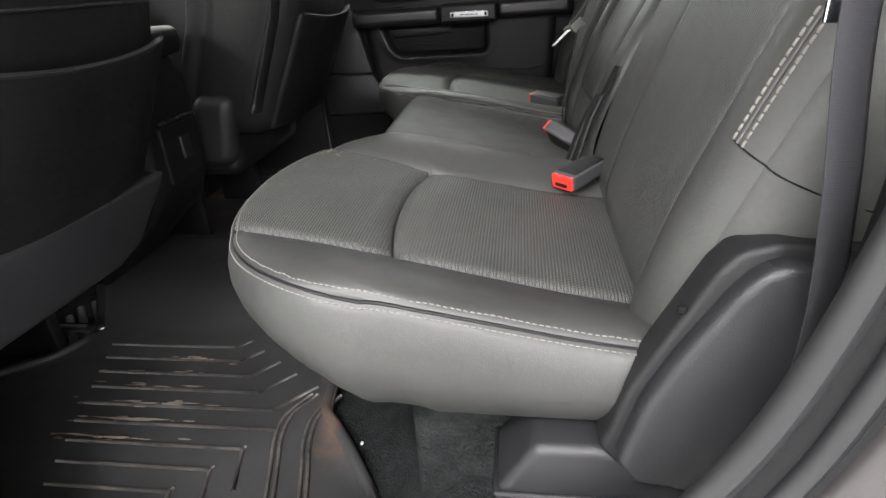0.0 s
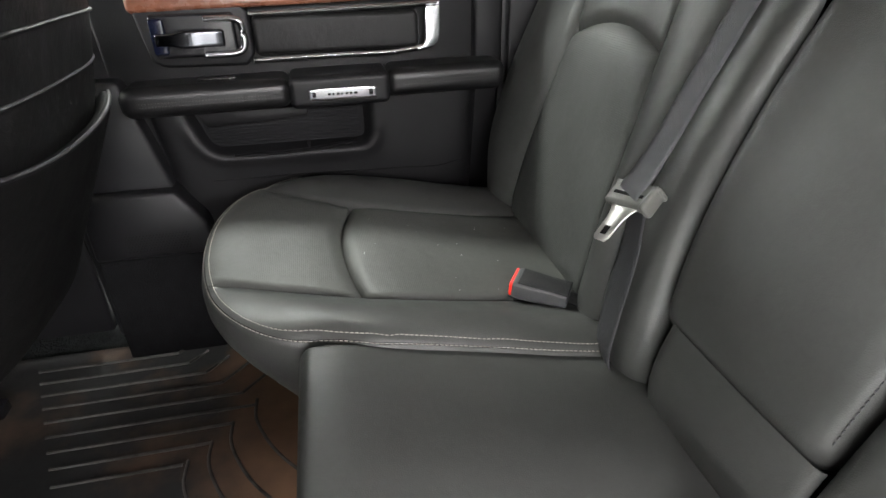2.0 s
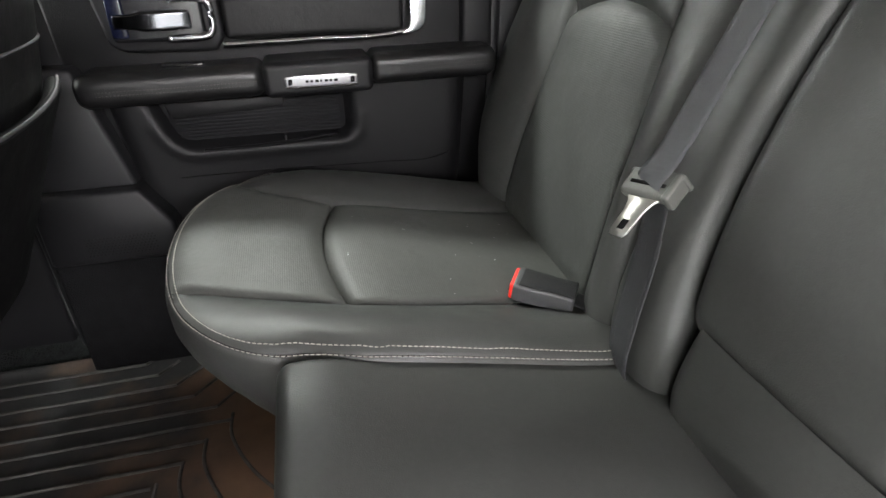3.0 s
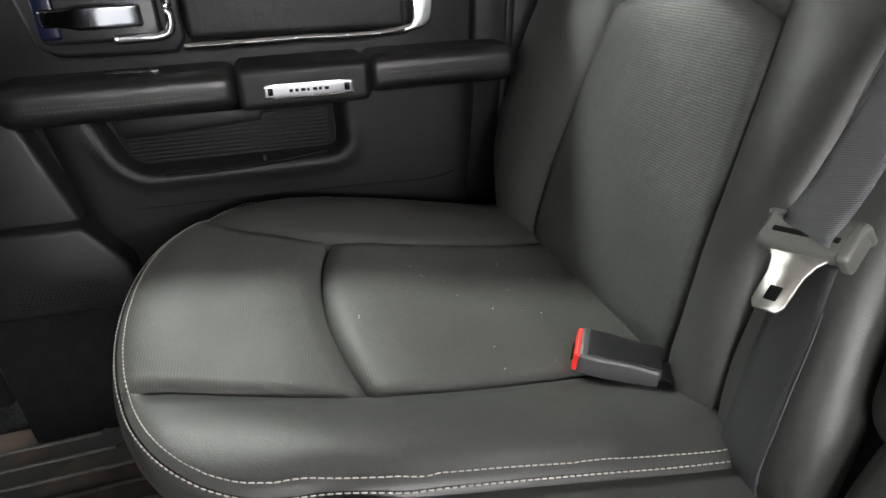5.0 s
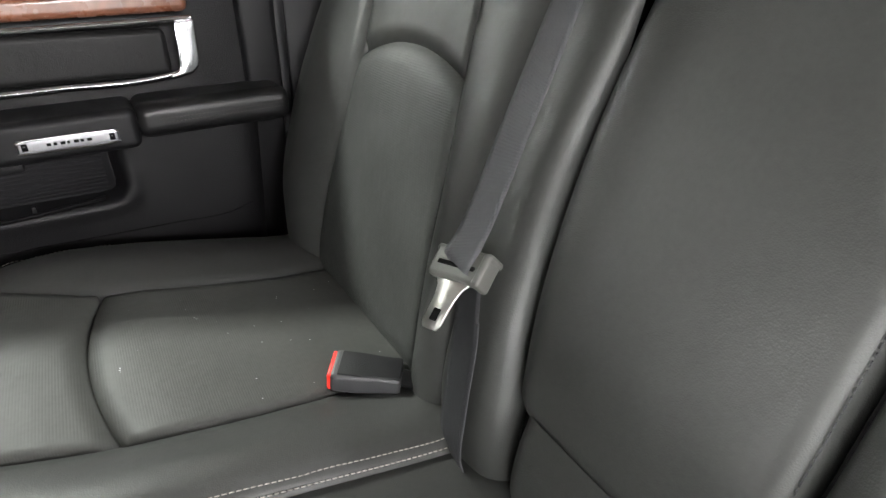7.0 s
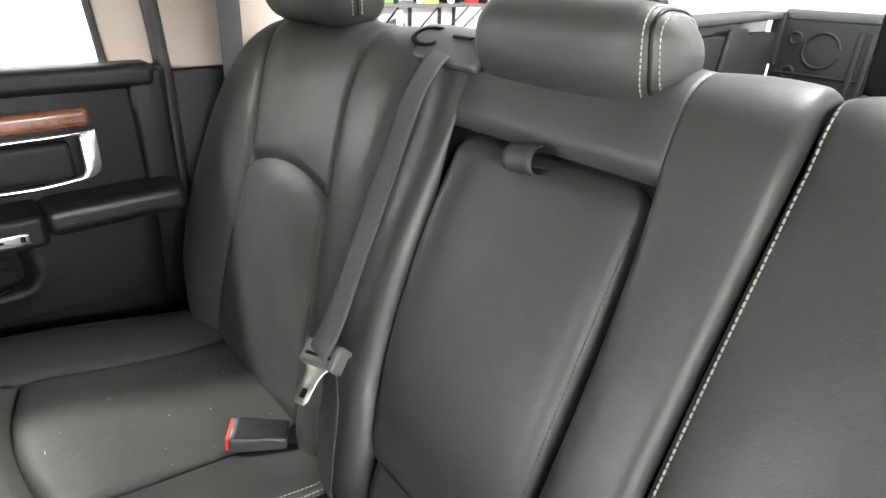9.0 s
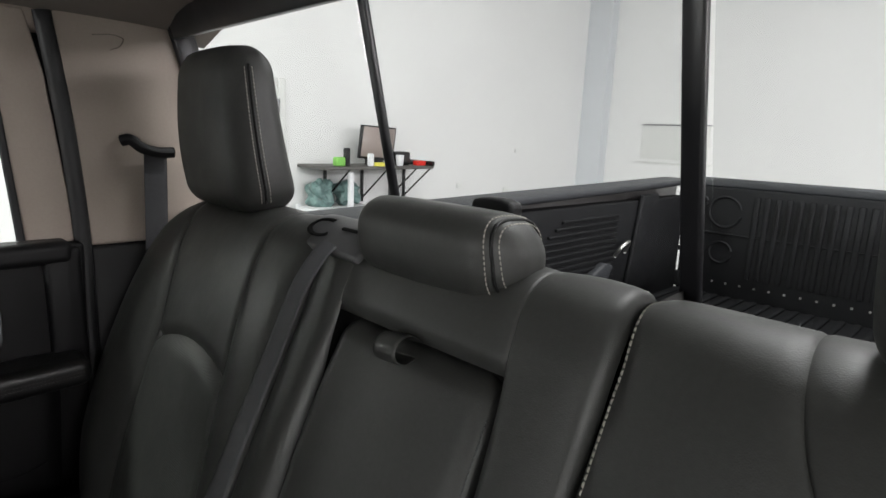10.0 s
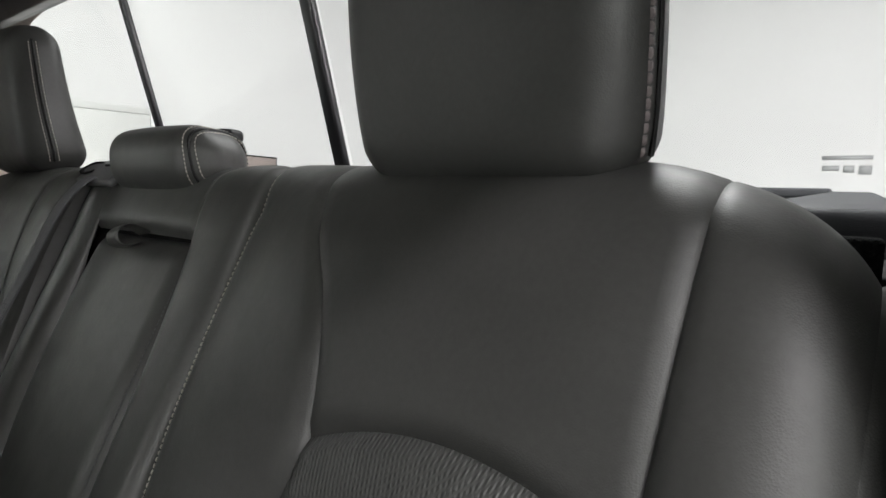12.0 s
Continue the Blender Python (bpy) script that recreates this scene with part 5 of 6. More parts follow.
# ---- front seats and console ----
def front_seat(yc, xr, label, width=0.50, rail=0.26, skin=None):
    """A front seat seen from behind: xr is the rear of its reclined backrest at pocket height."""
    th = thing("front_seat", (xr - 0.35, yc, 0.0), label, "car seat", "front seats")

    def rear(z):
        return xr + (0.42 if z < 0.70 else 0.22) * (z - 0.70)

    def bend(p):
        x, y, z = p
        Z = 0.74 + z
        t = (z + 0.37) / 0.74
        k = abs(y) / (width / 2)
        y2 = y * (1 + 0.06 * math.sin(math.pi * min(1, t * 1.05)) - 0.14 * t ** 4)
        x2 = x - (0.05 * k ** 3 if x > 0 else 0.07 * k ** 2.5)
        crease = 0.012 * math.exp(-((x + 0.06) / 0.02) ** 2) * (1 if k > 0.9 else 0)
        return np.array([rear(Z) - 0.15 + x2, yc + y2 - math.copysign(crease, y), Z])
    part("backrest", rounded(0.30, width, 0.74, 0.06, 22, 7, bend), skin or LEATHER_SHADED, th)

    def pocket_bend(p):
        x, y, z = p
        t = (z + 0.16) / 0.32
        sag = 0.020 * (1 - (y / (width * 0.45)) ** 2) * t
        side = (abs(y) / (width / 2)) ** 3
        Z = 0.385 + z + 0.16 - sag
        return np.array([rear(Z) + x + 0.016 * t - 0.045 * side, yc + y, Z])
    part("back_pocket", rounded(0.022, width * 0.90, 0.32, 0.010, 12, 4, pocket_bend), LEATHER_SHADED, th, "leather map pocket with piped top edge")
    rim = [pocket_bend((0.006, y, 0.158)) for y in np.linspace(-width * 0.44, width * 0.44, 24)]
    part("pocket_piping", tube(np.array(rim), 0.0045, 8), SEAT_PLASTIC, th)
    seam = [np.array([rear(0.765) - 0.045 * (abs(y) / (width / 2)) ** 3 + 0.001, yc + y, 0.765]) for y in np.linspace(-width * 0.48, width * 0.48, 24)]
    part("back_seam", tube(np.array(seam), 0.0028, 8), SEAT_PLASTIC, th)
    seam = [np.array([rear(0.842) - 0.045 * (abs(y) / (width / 2)) ** 3 + 0.001, yc + y, 0.842 - 0.03 * (y / width) ** 2]) for y in np.linspace(-width * 0.48, width * 0.48, 24)]
    part("back_seam", tube(np.array(seam), 0.0028, 8), SEAT_PLASTIC, th)
    part("seat_pad", rounded(0.50, width, 0.16, 0.05, 8, 5, None, (xr - 0.52, yc, 0.32)), LEATHER_SHADED, th)
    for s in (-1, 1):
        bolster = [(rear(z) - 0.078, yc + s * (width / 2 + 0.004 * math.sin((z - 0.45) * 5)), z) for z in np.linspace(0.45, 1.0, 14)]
        part("side_bolster", tube(bolster, 0.038, 12, (0.35, 1.0)), skin or LEATHER_SHADED, th, "padded leather side bolster")
        part("bolster_seam", tube([(x - 0.045, y + s * 0.004, z) for x, y, z in bolster], 0.004, 6), GAP, th)
        part("hinge_cover", rounded(0.135, 0.085, 0.215, 0.040, 4, 6, lambda p: p + np.array([0.18 * p[2], 0, 0]), (xr - 0.325, yc + s * (width / 2 - 0.005), 0.393)), SEAT_PLASTIC, th, "dark grey plastic hinge cover")
        part("seat_rail", box(xr - 0.65, xr - 0.42, yc + s * rail - 0.022, yc + s * rail + 0.022, -0.005, 0.03, 0.004), GLOSS_BLACK, th, "dark steel seat rail")
        part("rail_edge", box(xr - 0.63, xr - 0.44, yc + s * rail - 0.006, yc + s * rail + 0.006, 0.029, 0.036, 0.002), SATIN, th, "worn bright rail edge")
        part("rail_riser", box(xr - 0.62, xr - 0.46, yc + s * (rail - 0.06) - 0.015, yc + s * (rail - 0.06) + 0.015, -0.005, 0.26, 0.006), BLACK_PLASTIC, th)
    part("headrest", rounded(0.10, 0.27, 0.18, 0.04, 8, 5, None, (xr + 0.02, yc, 1.20)), LEATHER_SHADED, th)
    return th


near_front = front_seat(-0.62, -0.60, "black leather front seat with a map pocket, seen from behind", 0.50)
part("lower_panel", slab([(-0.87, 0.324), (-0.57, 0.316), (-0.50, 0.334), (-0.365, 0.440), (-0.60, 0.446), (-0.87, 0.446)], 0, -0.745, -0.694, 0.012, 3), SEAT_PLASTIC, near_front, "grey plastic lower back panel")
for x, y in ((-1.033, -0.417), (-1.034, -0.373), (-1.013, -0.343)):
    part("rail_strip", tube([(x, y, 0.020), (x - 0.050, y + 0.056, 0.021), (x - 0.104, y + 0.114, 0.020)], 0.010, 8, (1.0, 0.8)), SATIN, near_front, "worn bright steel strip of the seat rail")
front_seat(0.425, -0.545, "black leather front seat with piped map pocket, before the far footwell", 0.52, skin=LEATHER_HALF_SHADED)

console = thing("centre_console", (-0.9, -0.06, 0.0), "black centre console with a power outlet in its rear face", "console")
part("body", rounded(0.45, 0.26, 0.62, 0.03, 6, 4, lambda p: p + np.array([-0.03 * (p[2] > 0.2) + 1.1 * min(0.0, p[2] + 0.06), 0, 0]), (-1.08, -0.06, 0.33)), BLACK_PLASTIC, console)
part("lid", rounded(0.46, 0.27, 0.07, 0.025, 6, 4, None, (-1.08, -0.06, 0.665)), LEATHER_SHADED, console)
part("rear_bezel", rounded(0.014, 0.16, 0.15, 0.006, 3, 3, None, (-0.853, -0.06, 0.40)), BLACK_PLASTIC, console, "glossy outlet panel")
part("outlet", rounded(0.012, 0.042, 0.06, 0.006, 3, 3, None, (-0.846, -0.045, 0.405)), SEAT_PLASTIC, console, "grey power outlet")
for k in range(4):
    part("vent_slat", box(-0.850, -0.842, -0.135 + k * 0.04, -0.105 + k * 0.04, 0.478, 0.486, 0.002), SEAT_PLASTIC, console)

# ---- floor mats ----
def mat_sheet(name, x0, x1, y0, y1, label, lips):
    """A moulded rubber sheet that follows the floor; its rim stands up along the sides named in lips."""
    th = thing(name, (-0.65, (y0 + y1) / 2, 0.0), label, "floor mat", "floor mats")
    P = np.zeros((60, 90, 3))
    for k, y in enumerate(np.linspace(y0, y1, 90)):
        xs, xe = x0(y), x1(y)
        for i, u in enumerate(np.linspace(0, 1, 60)):
            x = xs + (xe - xs) * u
            e = min([x - xs, xe - x] + [y - y0] * (-1 in lips) + [y1 - y] * (1 in lips))
            P[i, k] = (x, y, max(carpet_height(x, y) + 0.008, 0.004) + 0.014 * math.exp(-max(e, 0) / 0.012))
    part("sheet", shell(P, 0.006), RUBBER, th)
    return th


front_line = lambda y: float(np.interp(y, [-0.9, -0.53, -0.46, -0.40, -0.31, -0.153, -0.034, 0.14, 0.22], [-1.2, -1.145, -1.054, -1.022, -1.043, -1.14, -1.197, -1.225, -1.225]))
near_mat = mat_sheet("floor_mat", front_line, lambda y: float(np.interp(y, [-0.9, -0.787, -0.605, -0.5, -0.2], [-0.135, -0.198, -0.325, -0.34, -0.30])), -0.90, 0.212, "black ribbed rubber floor mat with brown dust by the open door", (-1,))
far_mat = mat_sheet("floor_mat", lambda y: -1.225, lambda y: -0.28, 0.216, 0.86, "black ribbed rubber floor mat with brown dust in the far footwell", (1,))


def rib(th, pts, n=0):
    """A low moulded rib along a line on the flat of a mat."""
    p = [(x, y, 0.0058) for x, y in pts]
    part("rib", tube(path3(p, n) if n else np.array(p), 0.0036, 6), RIB, th)


RIB_END = (-0.626, -0.592, -0.546, -0.502, -0.450, -0.416, -0.462, -0.500, -0.548)
for th, first, pitch in ((near_mat, -0.394, 0.0515), (far_mat, 0.817, 0.0472)):
    for k, x_end in enumerate(RIB_END):
        y = first - pitch * k
        rib(th, [(-0.95 + 0.02 * k, y), (-0.75, y), (x_end, y)])
        if k < 5:
            rib(th, [(x_end, y), (x_end + 0.03 + 0.010 * k, y + 0.03 + 0.012 * k)])
for k in (6, 7, 8):
    y = -0.394 - 0.0502 * k
    rib(near_mat, [(RIB_END[k], y), (RIB_END[k] - 0.004, y - 0.010), (RIB_END[k] + 0.022, y - 0.10)])
for dx in (0.0, 0.013, 0.058, 0.070):
    rib(near_mat, [(-0.385 + dx * 0.9, -0.545), (-0.420 + dx, -0.617), (-0.416 + dx, -0.67), (-0.398 + dx, -0.731), (-0.366 + dx, -0.84)], 18)
for dx, dy in ((0.0, 0.0), (-0.046, -0.062), (-0.084, -0.110), (-0.124, -0.152)):
    rib(far_mat, [(-0.415 + dx, 0.600 + dy), (-0.414 + dx, 0.545 + dy), (-0.395 + dx, 0.490 + dy), (-0.352 + dx, 0.415 + dy), (-0.315 + dx, 0.370 + dy)], 18)

part("edge_lip", tube(path3([(front_line(y), y, max(carpet_height(front_line(y), y), 0) + 0.014) for y in np.linspace(-0.62, 0.20, 30)], 70), 0.011, 8), SEAL, near_mat, "raised rubber edge")
part("edge_lip", tube(path3([(-0.345, -0.52, 0.012), (-0.335, -0.60, 0.014), (-0.300, -0.645, 0.016), (-0.262, -0.695, 0.016), (-0.212, -0.768, 0.016), (-0.160, -0.85, 0.016)], 30), 0.011, 8), RUBBER, near_mat, "raised rubber edge")
# lip of the near mat and crumb on the carpet
crumb = thing("paper_crumb", (-0.25, -0.66, 0.0), "tiny white crumb on the carpet", "crumb")
part("bit", rounded(0.006, 0.006, 0.006, 0.002, 1, 2, lambda p: p * np.array([1, 1.4, 0.8]), (-0.250, -0.660, carpet_height(-0.25, -0.66) + 0.004)), WHITE, crumb)
# cup holder at the foot of the middle seat
cup = thing("floor_cup_holder", (-0.35, 0.06, 0.05), "black plastic cup holder at the foot of the middle seat", "cup holder")
ang = np.linspace(0, 2 * math.pi, 33)
prof_c = [(0.052, 0.05), (0.052, 0.125), (0.048, 0.131), (0.040, 0.131), (0.037, 0.125), (0.036, 0.055), (0.001, 0.055)]
P = np.array([[(-0.345 + r * math.cos(a), 0.055 + r * math.sin(a), z) for a in ang] for r, z in prof_c])
part("ring", grid(P), SEAT_PLASTIC, cup)
base = thing("bench_base", (0.0, -0.05, 0.0), "dark carpeted base under the rear bench", "bench base")
part("panel", box(-0.10, 0.5, -0.86, 0.75, 0.0, 0.315, 0.02, 3), CARPET, base)
part("middle_riser", box(-0.215, 0.1, -0.235, 0.14, 0.02, 0.39, 0.02, 3), LEATHER_SHADED, base)

# ---- cargo bed behind the window ----
bed = thing("truck_bed", (2.0, 0, 0.3), "black-lined pickup cargo bed with grey rail caps", "truck bed")
part("bed_floor", box(0.72, 3.30, -0.83, 0.83, 0.31, 0.35, 0.004), LINER, bed)
for k in range(24):
    y = -0.78 + k * 0.0678
    part("floor_ridge", box(0.74, 3.27, y - 0.016, y + 0.016, 0.35, 0.364, 0.005), LINER, bed)
part("front_wall", box(0.72, 0.76, -0.83, 0.83, 0.35, 0.93, 0.006), LINER, bed)
for s in (1, -1):
    y0, y1 = sorted((s * 0.83, s * 0.90))
    part("bed_side", box(0.72, 3.30, y0, y1, 0.31, 0.90 if s > 0 else 0.952, 0.01), LINER, bed)
    y0, y1 = sorted((s * 0.815, s * 0.99))
    front = 0.0 if s > 0 else 0.052
    rail = [(0.70, 0.905 + front), (3.34, 0.965), (3.34, 1.000), (0.70, 0.938 + front)]
    part("rail_cap", slab(rail, 1, y0, y1, 0.012, 3), RAIL_CAP, bed, "grey plastic rail cap")
    y0, y1 = sorted((s * 0.90, s * 1.0))
    part("outer_skin", slab([(0.70, -0.1), (3.34, -0.1), (3.34, 0.96), (0.70, 0.90 + front)], 1, y0, y1, 0.01), PAINT, bed, "silver-grey body side")
    for k in range(13):  # horizontal ribs of the liner, broken by a smooth slanting pad
        z = 0.47 + k * 0.030
        y0, y1 = sorted((s * 0.832, s * 0.816))
        for x0, x1 in (((0.80, 2.50),) if k < 6 else ((1.72 + 0.05 * (k - 6), 2.50),)):
            part("side_rib", box(x0, x1, y0, y1, z, z + 0.014, 0.004), LINER, bed)
    y0, y1 = sorted((s * 0.834, s * 0.812))
    part("side_pad", slab([(0.80, 0.66), (1.66, 0.66), (1.82, 0.745), (1.70, 0.80), (0.80, 0.80)], 1, y0, y1, 0.008), LINER, bed)
    part("side_strap", slab([(1.86, 0.66), (1.93, 0.66), (2.30, 0.47), (2.21, 0.47)], 1, y0, y1, 0.006), LINER, bed)
    part("side_hook", slab([(2.20, 0.55), (2.36, 0.62), (2.44, 0.60), (2.40, 0.53), (2.28, 0.50)], 1, *sorted((s * 0.832, s * 0.785)), 0.012), RAIL_CAP, bed, "grey moulded tie-down block")
    y0, y1 = sorted((s * 0.832, s * 0.805))
    part("side_bracket", slab([(2.62, 0.42), (2.98, 0.42), (2.90, 0.93), (2.72, 0.93)], 1, y0, y1, 0.01), LINER, bed)
    part("side_bracket", slab([(1.30, 0.78), (1.48, 0.88), (1.56, 0.88), (1.40, 0.74)], 1, y0, y1, 0.008), RAIL_CAP, bed)
    part("tie_down", tube(path3([(2.50, s * 0.82, 0.63), (2.50, s * 0.79, 0.68), (2.58, s * 0.79, 0.70), (2.60, s * 0.82, 0.64)], 16), 0.010, 8), STEEL, bed, "worn steel tie-down ring")
for s in (1, -1):
    for z0, z1 in ((0.36, 0.45), (0.575, 0.60), (0.74, 1.0)):
        y0, y1 = sorted((s * 0.80, s * 0.86))
        part("corner_post", box(3.285, 3.32, y0, y1, z0, z1, 0.004), LINER, bed)
tail = thing("tailgate", (3.35, 0, 0.36), "closed black-lined tailgate with ribbed panel and round recesses", "tailgate")
part("panel", box(3.308, 3.40, -0.829, 0.829, 0.31, 0.967, 0.01), LINER, tail)
part("cap", slab([(-0.82, 0.965), (0.82, 0.965), (0.82, 1.015), (-0.82, 1.015)], 0, 3.315, 3.41, 0.012, 3), RAIL_CAP, tail, "grey tailgate cap")
for k in range(19):
    y = 0.44 - k * 0.052
    part("rib", box(3.292, 3.312, y - 0.014, y + 0.014, 0.47, 0.93, 0.006), LINER, tail)
for y, z, r in ((0.60, 0.83, 0.085), (0.60, 0.60, 0.06), (0.73, 0.88, 0.028), (0.73, 0.71, 0.028), (-0.62, 0.80, 0.085), (-0.62, 0.58, 0.06)):
    part("round_recess", tube(np.array([(3.306, y + r * math.cos(a), z + r * math.sin(a)) for a in ang]), 0.008, 8, caps=False), LINER, tail)
part("step", box(3.296, 3.312, -0.80, 0.80, 0.700, 0.712, 0.004), LINER, tail)
for k in range(6):
    part("slot", box(3.290, 3.296, 0.335 - k * 0.052, 0.352 - k * 0.052, 0.74, 0.90, 0.002), GAP, tail, "dark slot between ribs")
for k in range(17):
    part("bolt", rounded(0.01, 0.012, 0.012, 0.004, 1, 2, None, (3.306, 0.62 - k * 0.075, 0.425)), STEEL, tail)

# ---- the hall ----
hall = thing("hall_walls", (2, 0, -0.62), "plain white painted hall walls", "wall", kind="structure")
part("wall_north", box(-6.0, 7.9, 4.30, 4.5, -0.62, 3.8, 0.0), WALL, hall, smooth=False)
part("wall_east", box(7.80, 8.0, -6.0, 4.30, -0.62, 3.8, 0.0), WALL, hall, smooth=False)
part("wall_south", box(-6.0, 7.9, -6.2, -6.0, -0.62, 3.8, 0.0), WALL, hall, smooth=False)
part("wall_west", box(-6.2, -6.0, -6.2, 4.5, -0.62, 3.8, 0.0), WALL, hall, smooth=False)
# slightly raised strip by the corner, greyer and bluer than the walls
part("corner_strip", box(7.62, 7.80, 3.92, 4.30, -0.62, 3.8, 0.004), CORNER_GREY, hall, smooth=False)
tagged(part("ground", box(-6.2, 8.0, -6.2, 4.5, -0.72, -0.62, 0.0), CONCRETE, None, smooth=False), "grey concrete hall floor", "floor", kind="structure")
tagged(part("hall_ceiling", box(-6.2, 8.0, -6.2, 4.5, 3.8, 3.9, 0.0), WALL, None, smooth=False), "white hall ceiling", "ceiling", kind="structure")

gd = thing("door_2", (2.1, 4.29, -0.62), "closed white service door with steel hinges", "door", kind="structure")
part("leaf", box(1.70, 2.56, 4.286, 4.298, -0.60, 1.58, 0.004), DOOR_PAINT, gd)
part("frame", box(1.62, 1.695, 4.284, 4.298, -0.62, 1.64, 0.004), DOOR_PAINT, gd)
part("frame", box(2.565, 2.64, 4.284, 4.298, -0.62, 1.64, 0.004), DOOR_PAINT, gd)
part("frame", box(1.695, 2.565, 4.284, 4.298, 1.585, 1.64, 0.004), DOOR_PAINT, gd)
for z in (1.40, 0.93, -0.3):
    part("hinge", box(2.545, 2.575, 4.274, 4.286, z - 0.06, z + 0.06, 0.003), SATIN, gd, "steel hinge")

vent = thing("access_panel", (7.79, 2.9, 0.95), "white rectangular hatch set in the wall", "access panel")
part("leaf", box(7.786, 7.797, 2.42, 3.36, 1.00, 1.46, 0.002), DOOR_PAINT, vent)
part("top_edge", box(7.770, 7.797, 2.40, 3.38, 1.462, 1.478, 0.002), SATIN, vent)
part("bottom_ledge", box(7.765, 7.797, 2.36, 3.46, 0.94, 0.96, 0.002), DOOR_PAINT, vent)

shelf = thing("wall_shelf", (3.4, 4.1, 0.8), "dark wall shelf on black triangular brackets", "shelf")
part("board", box(2.75, 4.08, 3.80, 4.29, 0.845, 0.875, 0.004), DESK, shelf)
part("end_panel", box(4.065, 4.09, 3.80, 4.29, 0.875, 0.925, 0.003), GLOSS_BLACK, shelf)
for x in (3.05, 3.50, 3.88, 4.075):
    part("bracket_leg", box(x - 0.01, x + 0.01, 4.26, 4.295, 0.48, 0.845, 0.002), GLOSS_BLACK, shelf)
    part("bracket_brace", tube([(x, 3.86, 0.84), (x, 4.27, 0.52)], 0.009, 6), GLOSS_BLACK, shelf)
mon = thing("monitor", (3.47, 4.05, 0.875), "black computer monitor with a dim brown screen on the shelf", "monitor")
part("case", slab([(3.235, 0.945), (3.66, 0.925), (3.70, 1.25), (3.275, 1.265)], 1, 3.97, 4.01, 0.006), GLOSS_BLACK, mon)
part("screen", slab([(3.253, 0.965), (3.645, 0.945), (3.682, 1.235), (3.29, 1.25)], 1, 3.964, 3.972, 0.001, 1), SCREEN, mon, "dim brownish screen")
part("stand", box(3.40, 3.52, 3.95, 4.10, 0.875, 0.95, 0.005), GLOSS_BLACK, mon)
for name, lab, cat, x, y, sx, sy, sz, m in (
        ("paper_cup", "white paper cup on the shelf", "cup", 3.66, 3.86, 0.07, 0.07, 0.11, WHITE),
        ("bottle", "small white bottle on the shelf", "bottle", 3.30, 3.87, 0.05, 0.05, 0.12, WHITE),
        ("note_pad", "yellow pad on the shelf", "note pad", 3.40, 3.86, 0.14, 0.10, 0.035, YELLOW),
        ("green_box", "green plastic box on the shelf", "box", 2.96, 3.90, 0.10, 0.08, 0.085, GREEN),
        ("spray_bottle", "dark spray bottle on the shelf", "bottle", 3.03, 3.88, 0.05, 0.05, 0.17, GLOSS_BLACK),
        ("telephone", "black desk telephone on the shelf", "telephone", 3.78, 4.02, 0.20, 0.16, 0.14, GLOSS_BLACK),
        ("red_box", "small red and white carton on the shelf", "carton", 3.98, 3.92, 0.12, 0.08, 0.05, RED)):
    ob = tagged(part(name, rounded(sx, sy, sz, min(sx, sz) * 0.2, 2, 3, (lambda p, sz=sz: p * np.array([0.85 + 0.3 * (p[2] / sz), 0.85 + 0.3 * (p[2] / sz), 1])) if "cup" in name else None, (x, y, 0.875 + sz / 2)), m, None), lab, cat)
def plastic_bag(at, size, seed, label):
    th = thing("plastic_bag", at, label, "plastic bag", "bags below the shelf")
    shift = Vector((seed * 3.1, 0, 0))
    part("film", rounded(*size, 0.07, 14, 6, lambda p: p * (1 + 0.4 * noise.noise(Vector(p) * 11 + shift) + 0.2 * noise.noise(Vector(p) * 31 + shift)), at), TEAL, th)


plastic_bag((2.90, 4.12, 0.60), (0.22, 0.20, 0.25), 0, "crumpled grey-green plastic bag below the shelf")
plastic_bag((3.20, 4.12, 0.60), (0.22, 0.20, 0.22), 1, "crumpled dark green plastic bag beside a white post")
cart = thing("utility_cart", (3.03, 4.0, -0.62), "white utility cart with open tray below the shelf", "cart")
for x in (2.72, 3.05, 3.36):
    for y in (3.84, 4.22):
        part("post", box(x - 0.022, x + 0.022, y - 0.022, y + 0.022, -0.62, 0.82 if (x, y) == (3.05, 3.84) else 0.50, 0.004), WHITE, cart)
for z0, z1 in ((0.44, 0.48), (0.22, 0.25)):
    part("tray", box(2.70, 3.38, 3.82, 4.24, z0, z1, 0.006), WHITE, cart)
for x, c in ((2.86, YELLOW), (3.00, GREEN), (3.17, YELLOW)):
    tagged(part("cleaning_bottle", rounded(0.08, 0.08, 0.17, 0.025, 2, 4, None, (x, 3.92, 0.335)), c, None), "bright plastic bottle on the cart's lower tray", "bottle", "bottles on the cart")
PALE = mat("pale grey print", (0.42, 0.43, 0.43), 0.6, vary=0.05)
sign = thing("wall_sign", (7.79, -0.8, 1.1), "pale wall sign with grey unreadable lines", "sign")
part("text_bar", box(7.792, 7.797, -1.02, -0.55, 1.345, 1.39, 0.0), PALE, sign)
for k, (a, b) in enumerate(((-0.72, -0.56), (-0.86, -0.76), (-1.02, -0.90))):
    part("text_bar", box(7.792, 7.797, a, b, 1.22 - 0.02 * k, 1.28, 0.0), PALE, sign)
for x, z in ((5.0, 0.60), (5.9, 0.52), (6.1, 1.04)):
    tagged(part("wall_socket", box(x - 0.05, x + 0.05, 4.285, 4.298, z - 0.03, z + 0.03, 0.003), DOOR_PAINT, None), "small white socket on the hall wall", "socket", "wall sockets")

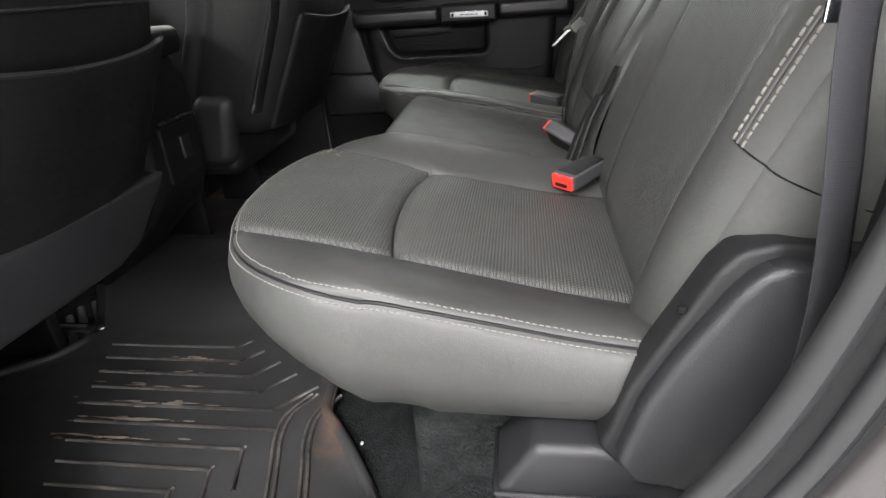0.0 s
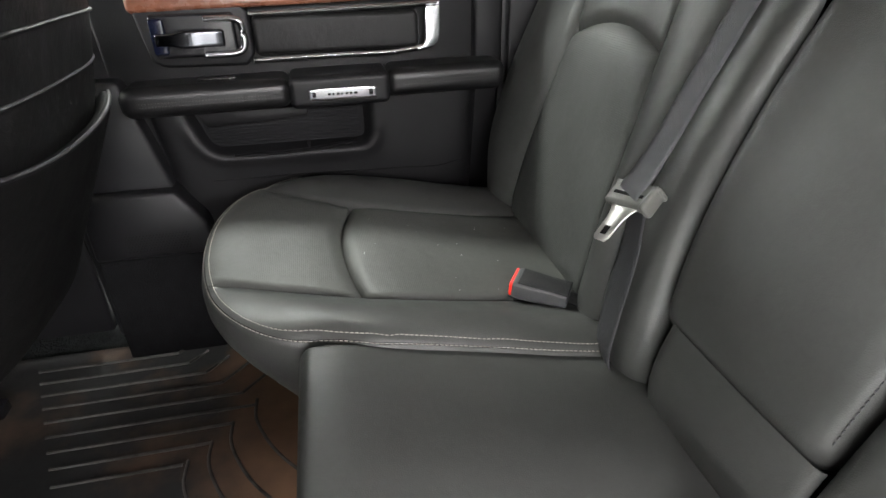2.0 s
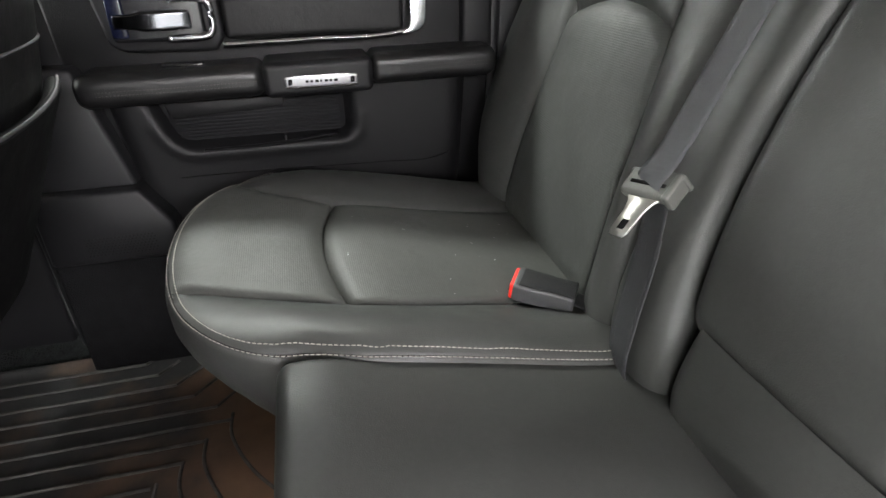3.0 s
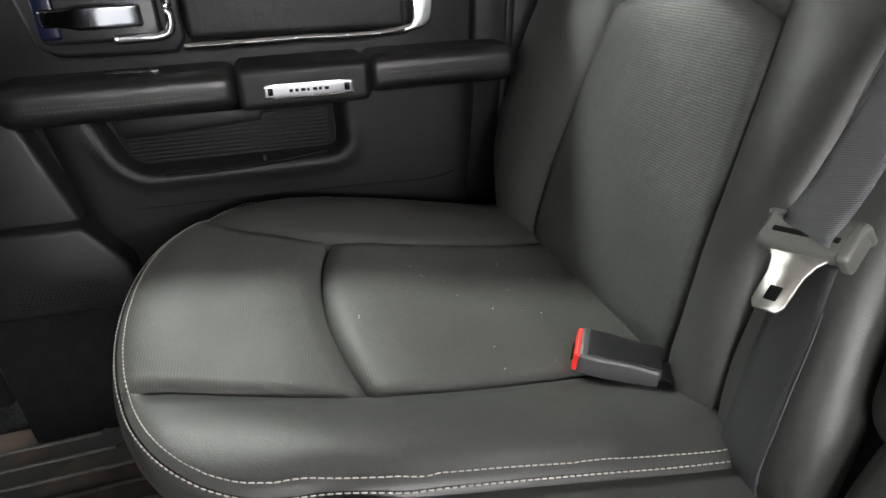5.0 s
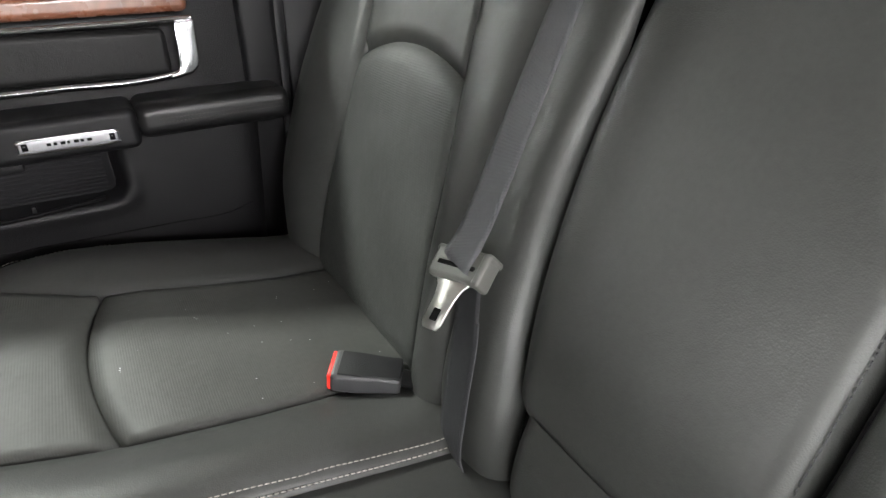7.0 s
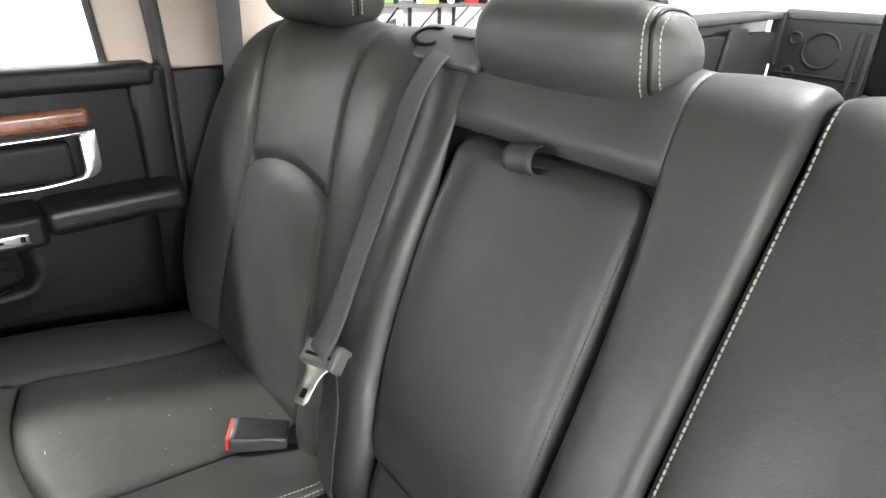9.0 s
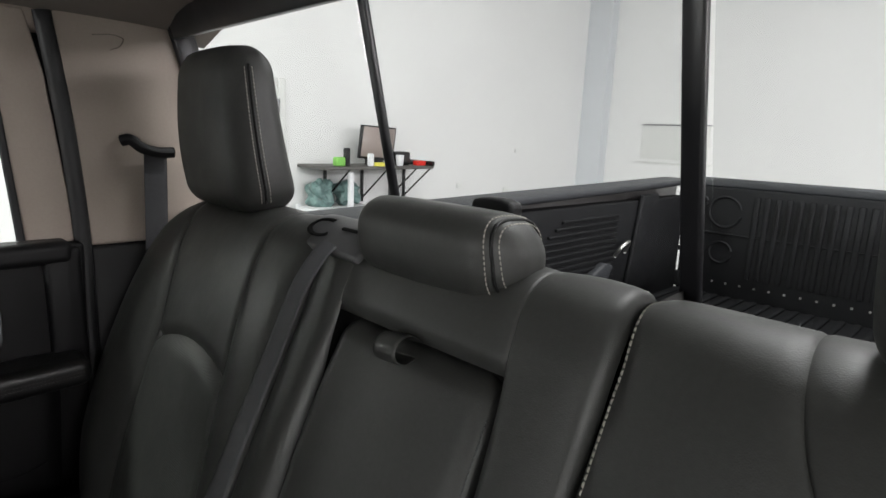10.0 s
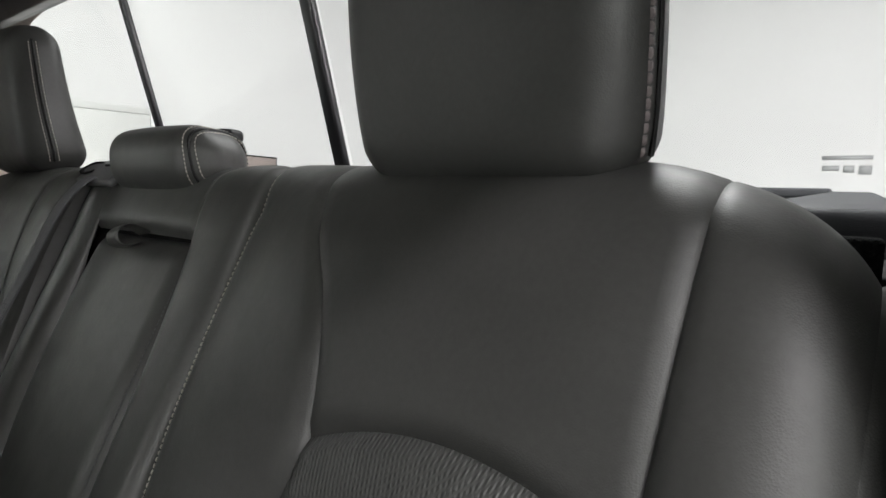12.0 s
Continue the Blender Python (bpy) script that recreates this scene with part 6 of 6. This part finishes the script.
# ---- lint and crumbs lying on the cushions ----
def flakes(name, label, grid_points, count, seed, size, material, rows, cols):
    """Tiny flat flakes scattered over part of a cushion."""
    rnd = random.Random(seed)
    pts, faces = [], []
    for _ in range(count):
        p = grid_points[rnd.randint(*rows), rnd.randint(*cols)] + np.array([rnd.uniform(-0.006, 0.006), rnd.uniform(-0.006, 0.006), 0.0012])
        a, r = rnd.uniform(0, math.pi), size * rnd.uniform(0.5, 1.3)
        k = len(pts)
        u, v = np.array([math.cos(a), math.sin(a), 0]) * r, np.array([-math.sin(a), math.cos(a), 0]) * r * 0.6
        pts += [p - u, p - v, p + u, p + v, p + np.array([0, 0, r * 0.6])]
        faces += [(k, k + 1, k + 4), (k + 1, k + 2, k + 4), (k + 2, k + 3, k + 4), (k + 3, k, k + 4)]
    return tagged(part(name, (pts, faces), material, None), label, "lint", kind="stuff")


flakes("lint", "tiny white lint specks on the far cushion", FAR_C, 26, 3, 0.0009, WHITE, (24, 48), (14, 34))
flakes("lint", "tiny white lint specks on the near cushion", NEAR_C, 6, 5, 0.0007, WHITE, (6, 48), (14, 34))
flakes("crumbs", "pale yellow crumbs on the near cushion's corner", NEAR_C, 8, 8, 0.0022, BEIGE, (3, 9), (13, 16))


def mud_streaks(th, count, seed):
    """Thin dried streaks along the ribs of a mat."""
    rnd = random.Random(seed)
    pts, faces = [], []
    for _ in range(count):
        k = rnd.choice((1, 2, 3, 4, 5, 5, 6))
        x, y = rnd.triangular(-0.92, -0.56, -0.72), -0.394 - 0.0502 * k + rnd.gauss(0, 0.005)
        length, wide = rnd.uniform(0.006, 0.035), rnd.uniform(0.0012, 0.0035)
        z = 0.0098 if abs(y + 0.394 + 0.0502 * k) < 0.003 else 0.0062
        n = len(pts)
        for q in range(7):
            a = 2 * math.pi * q / 7
            pts.append((x + length * math.cos(a) * rnd.uniform(0.5, 1), y + wide * math.sin(a) * rnd.uniform(0.5, 1.2), z))
        pts.append((x, y, z + 0.0006))
        faces += [(n + q, n + (q + 1) % 7, n + 7) for q in range(7)]
    ob = part("dried_mud", (pts, faces), MUD, th, "pale dried mud streaks")
    ob["kind"] = "stuff"


mud_streaks(near_mat, 90, 12)
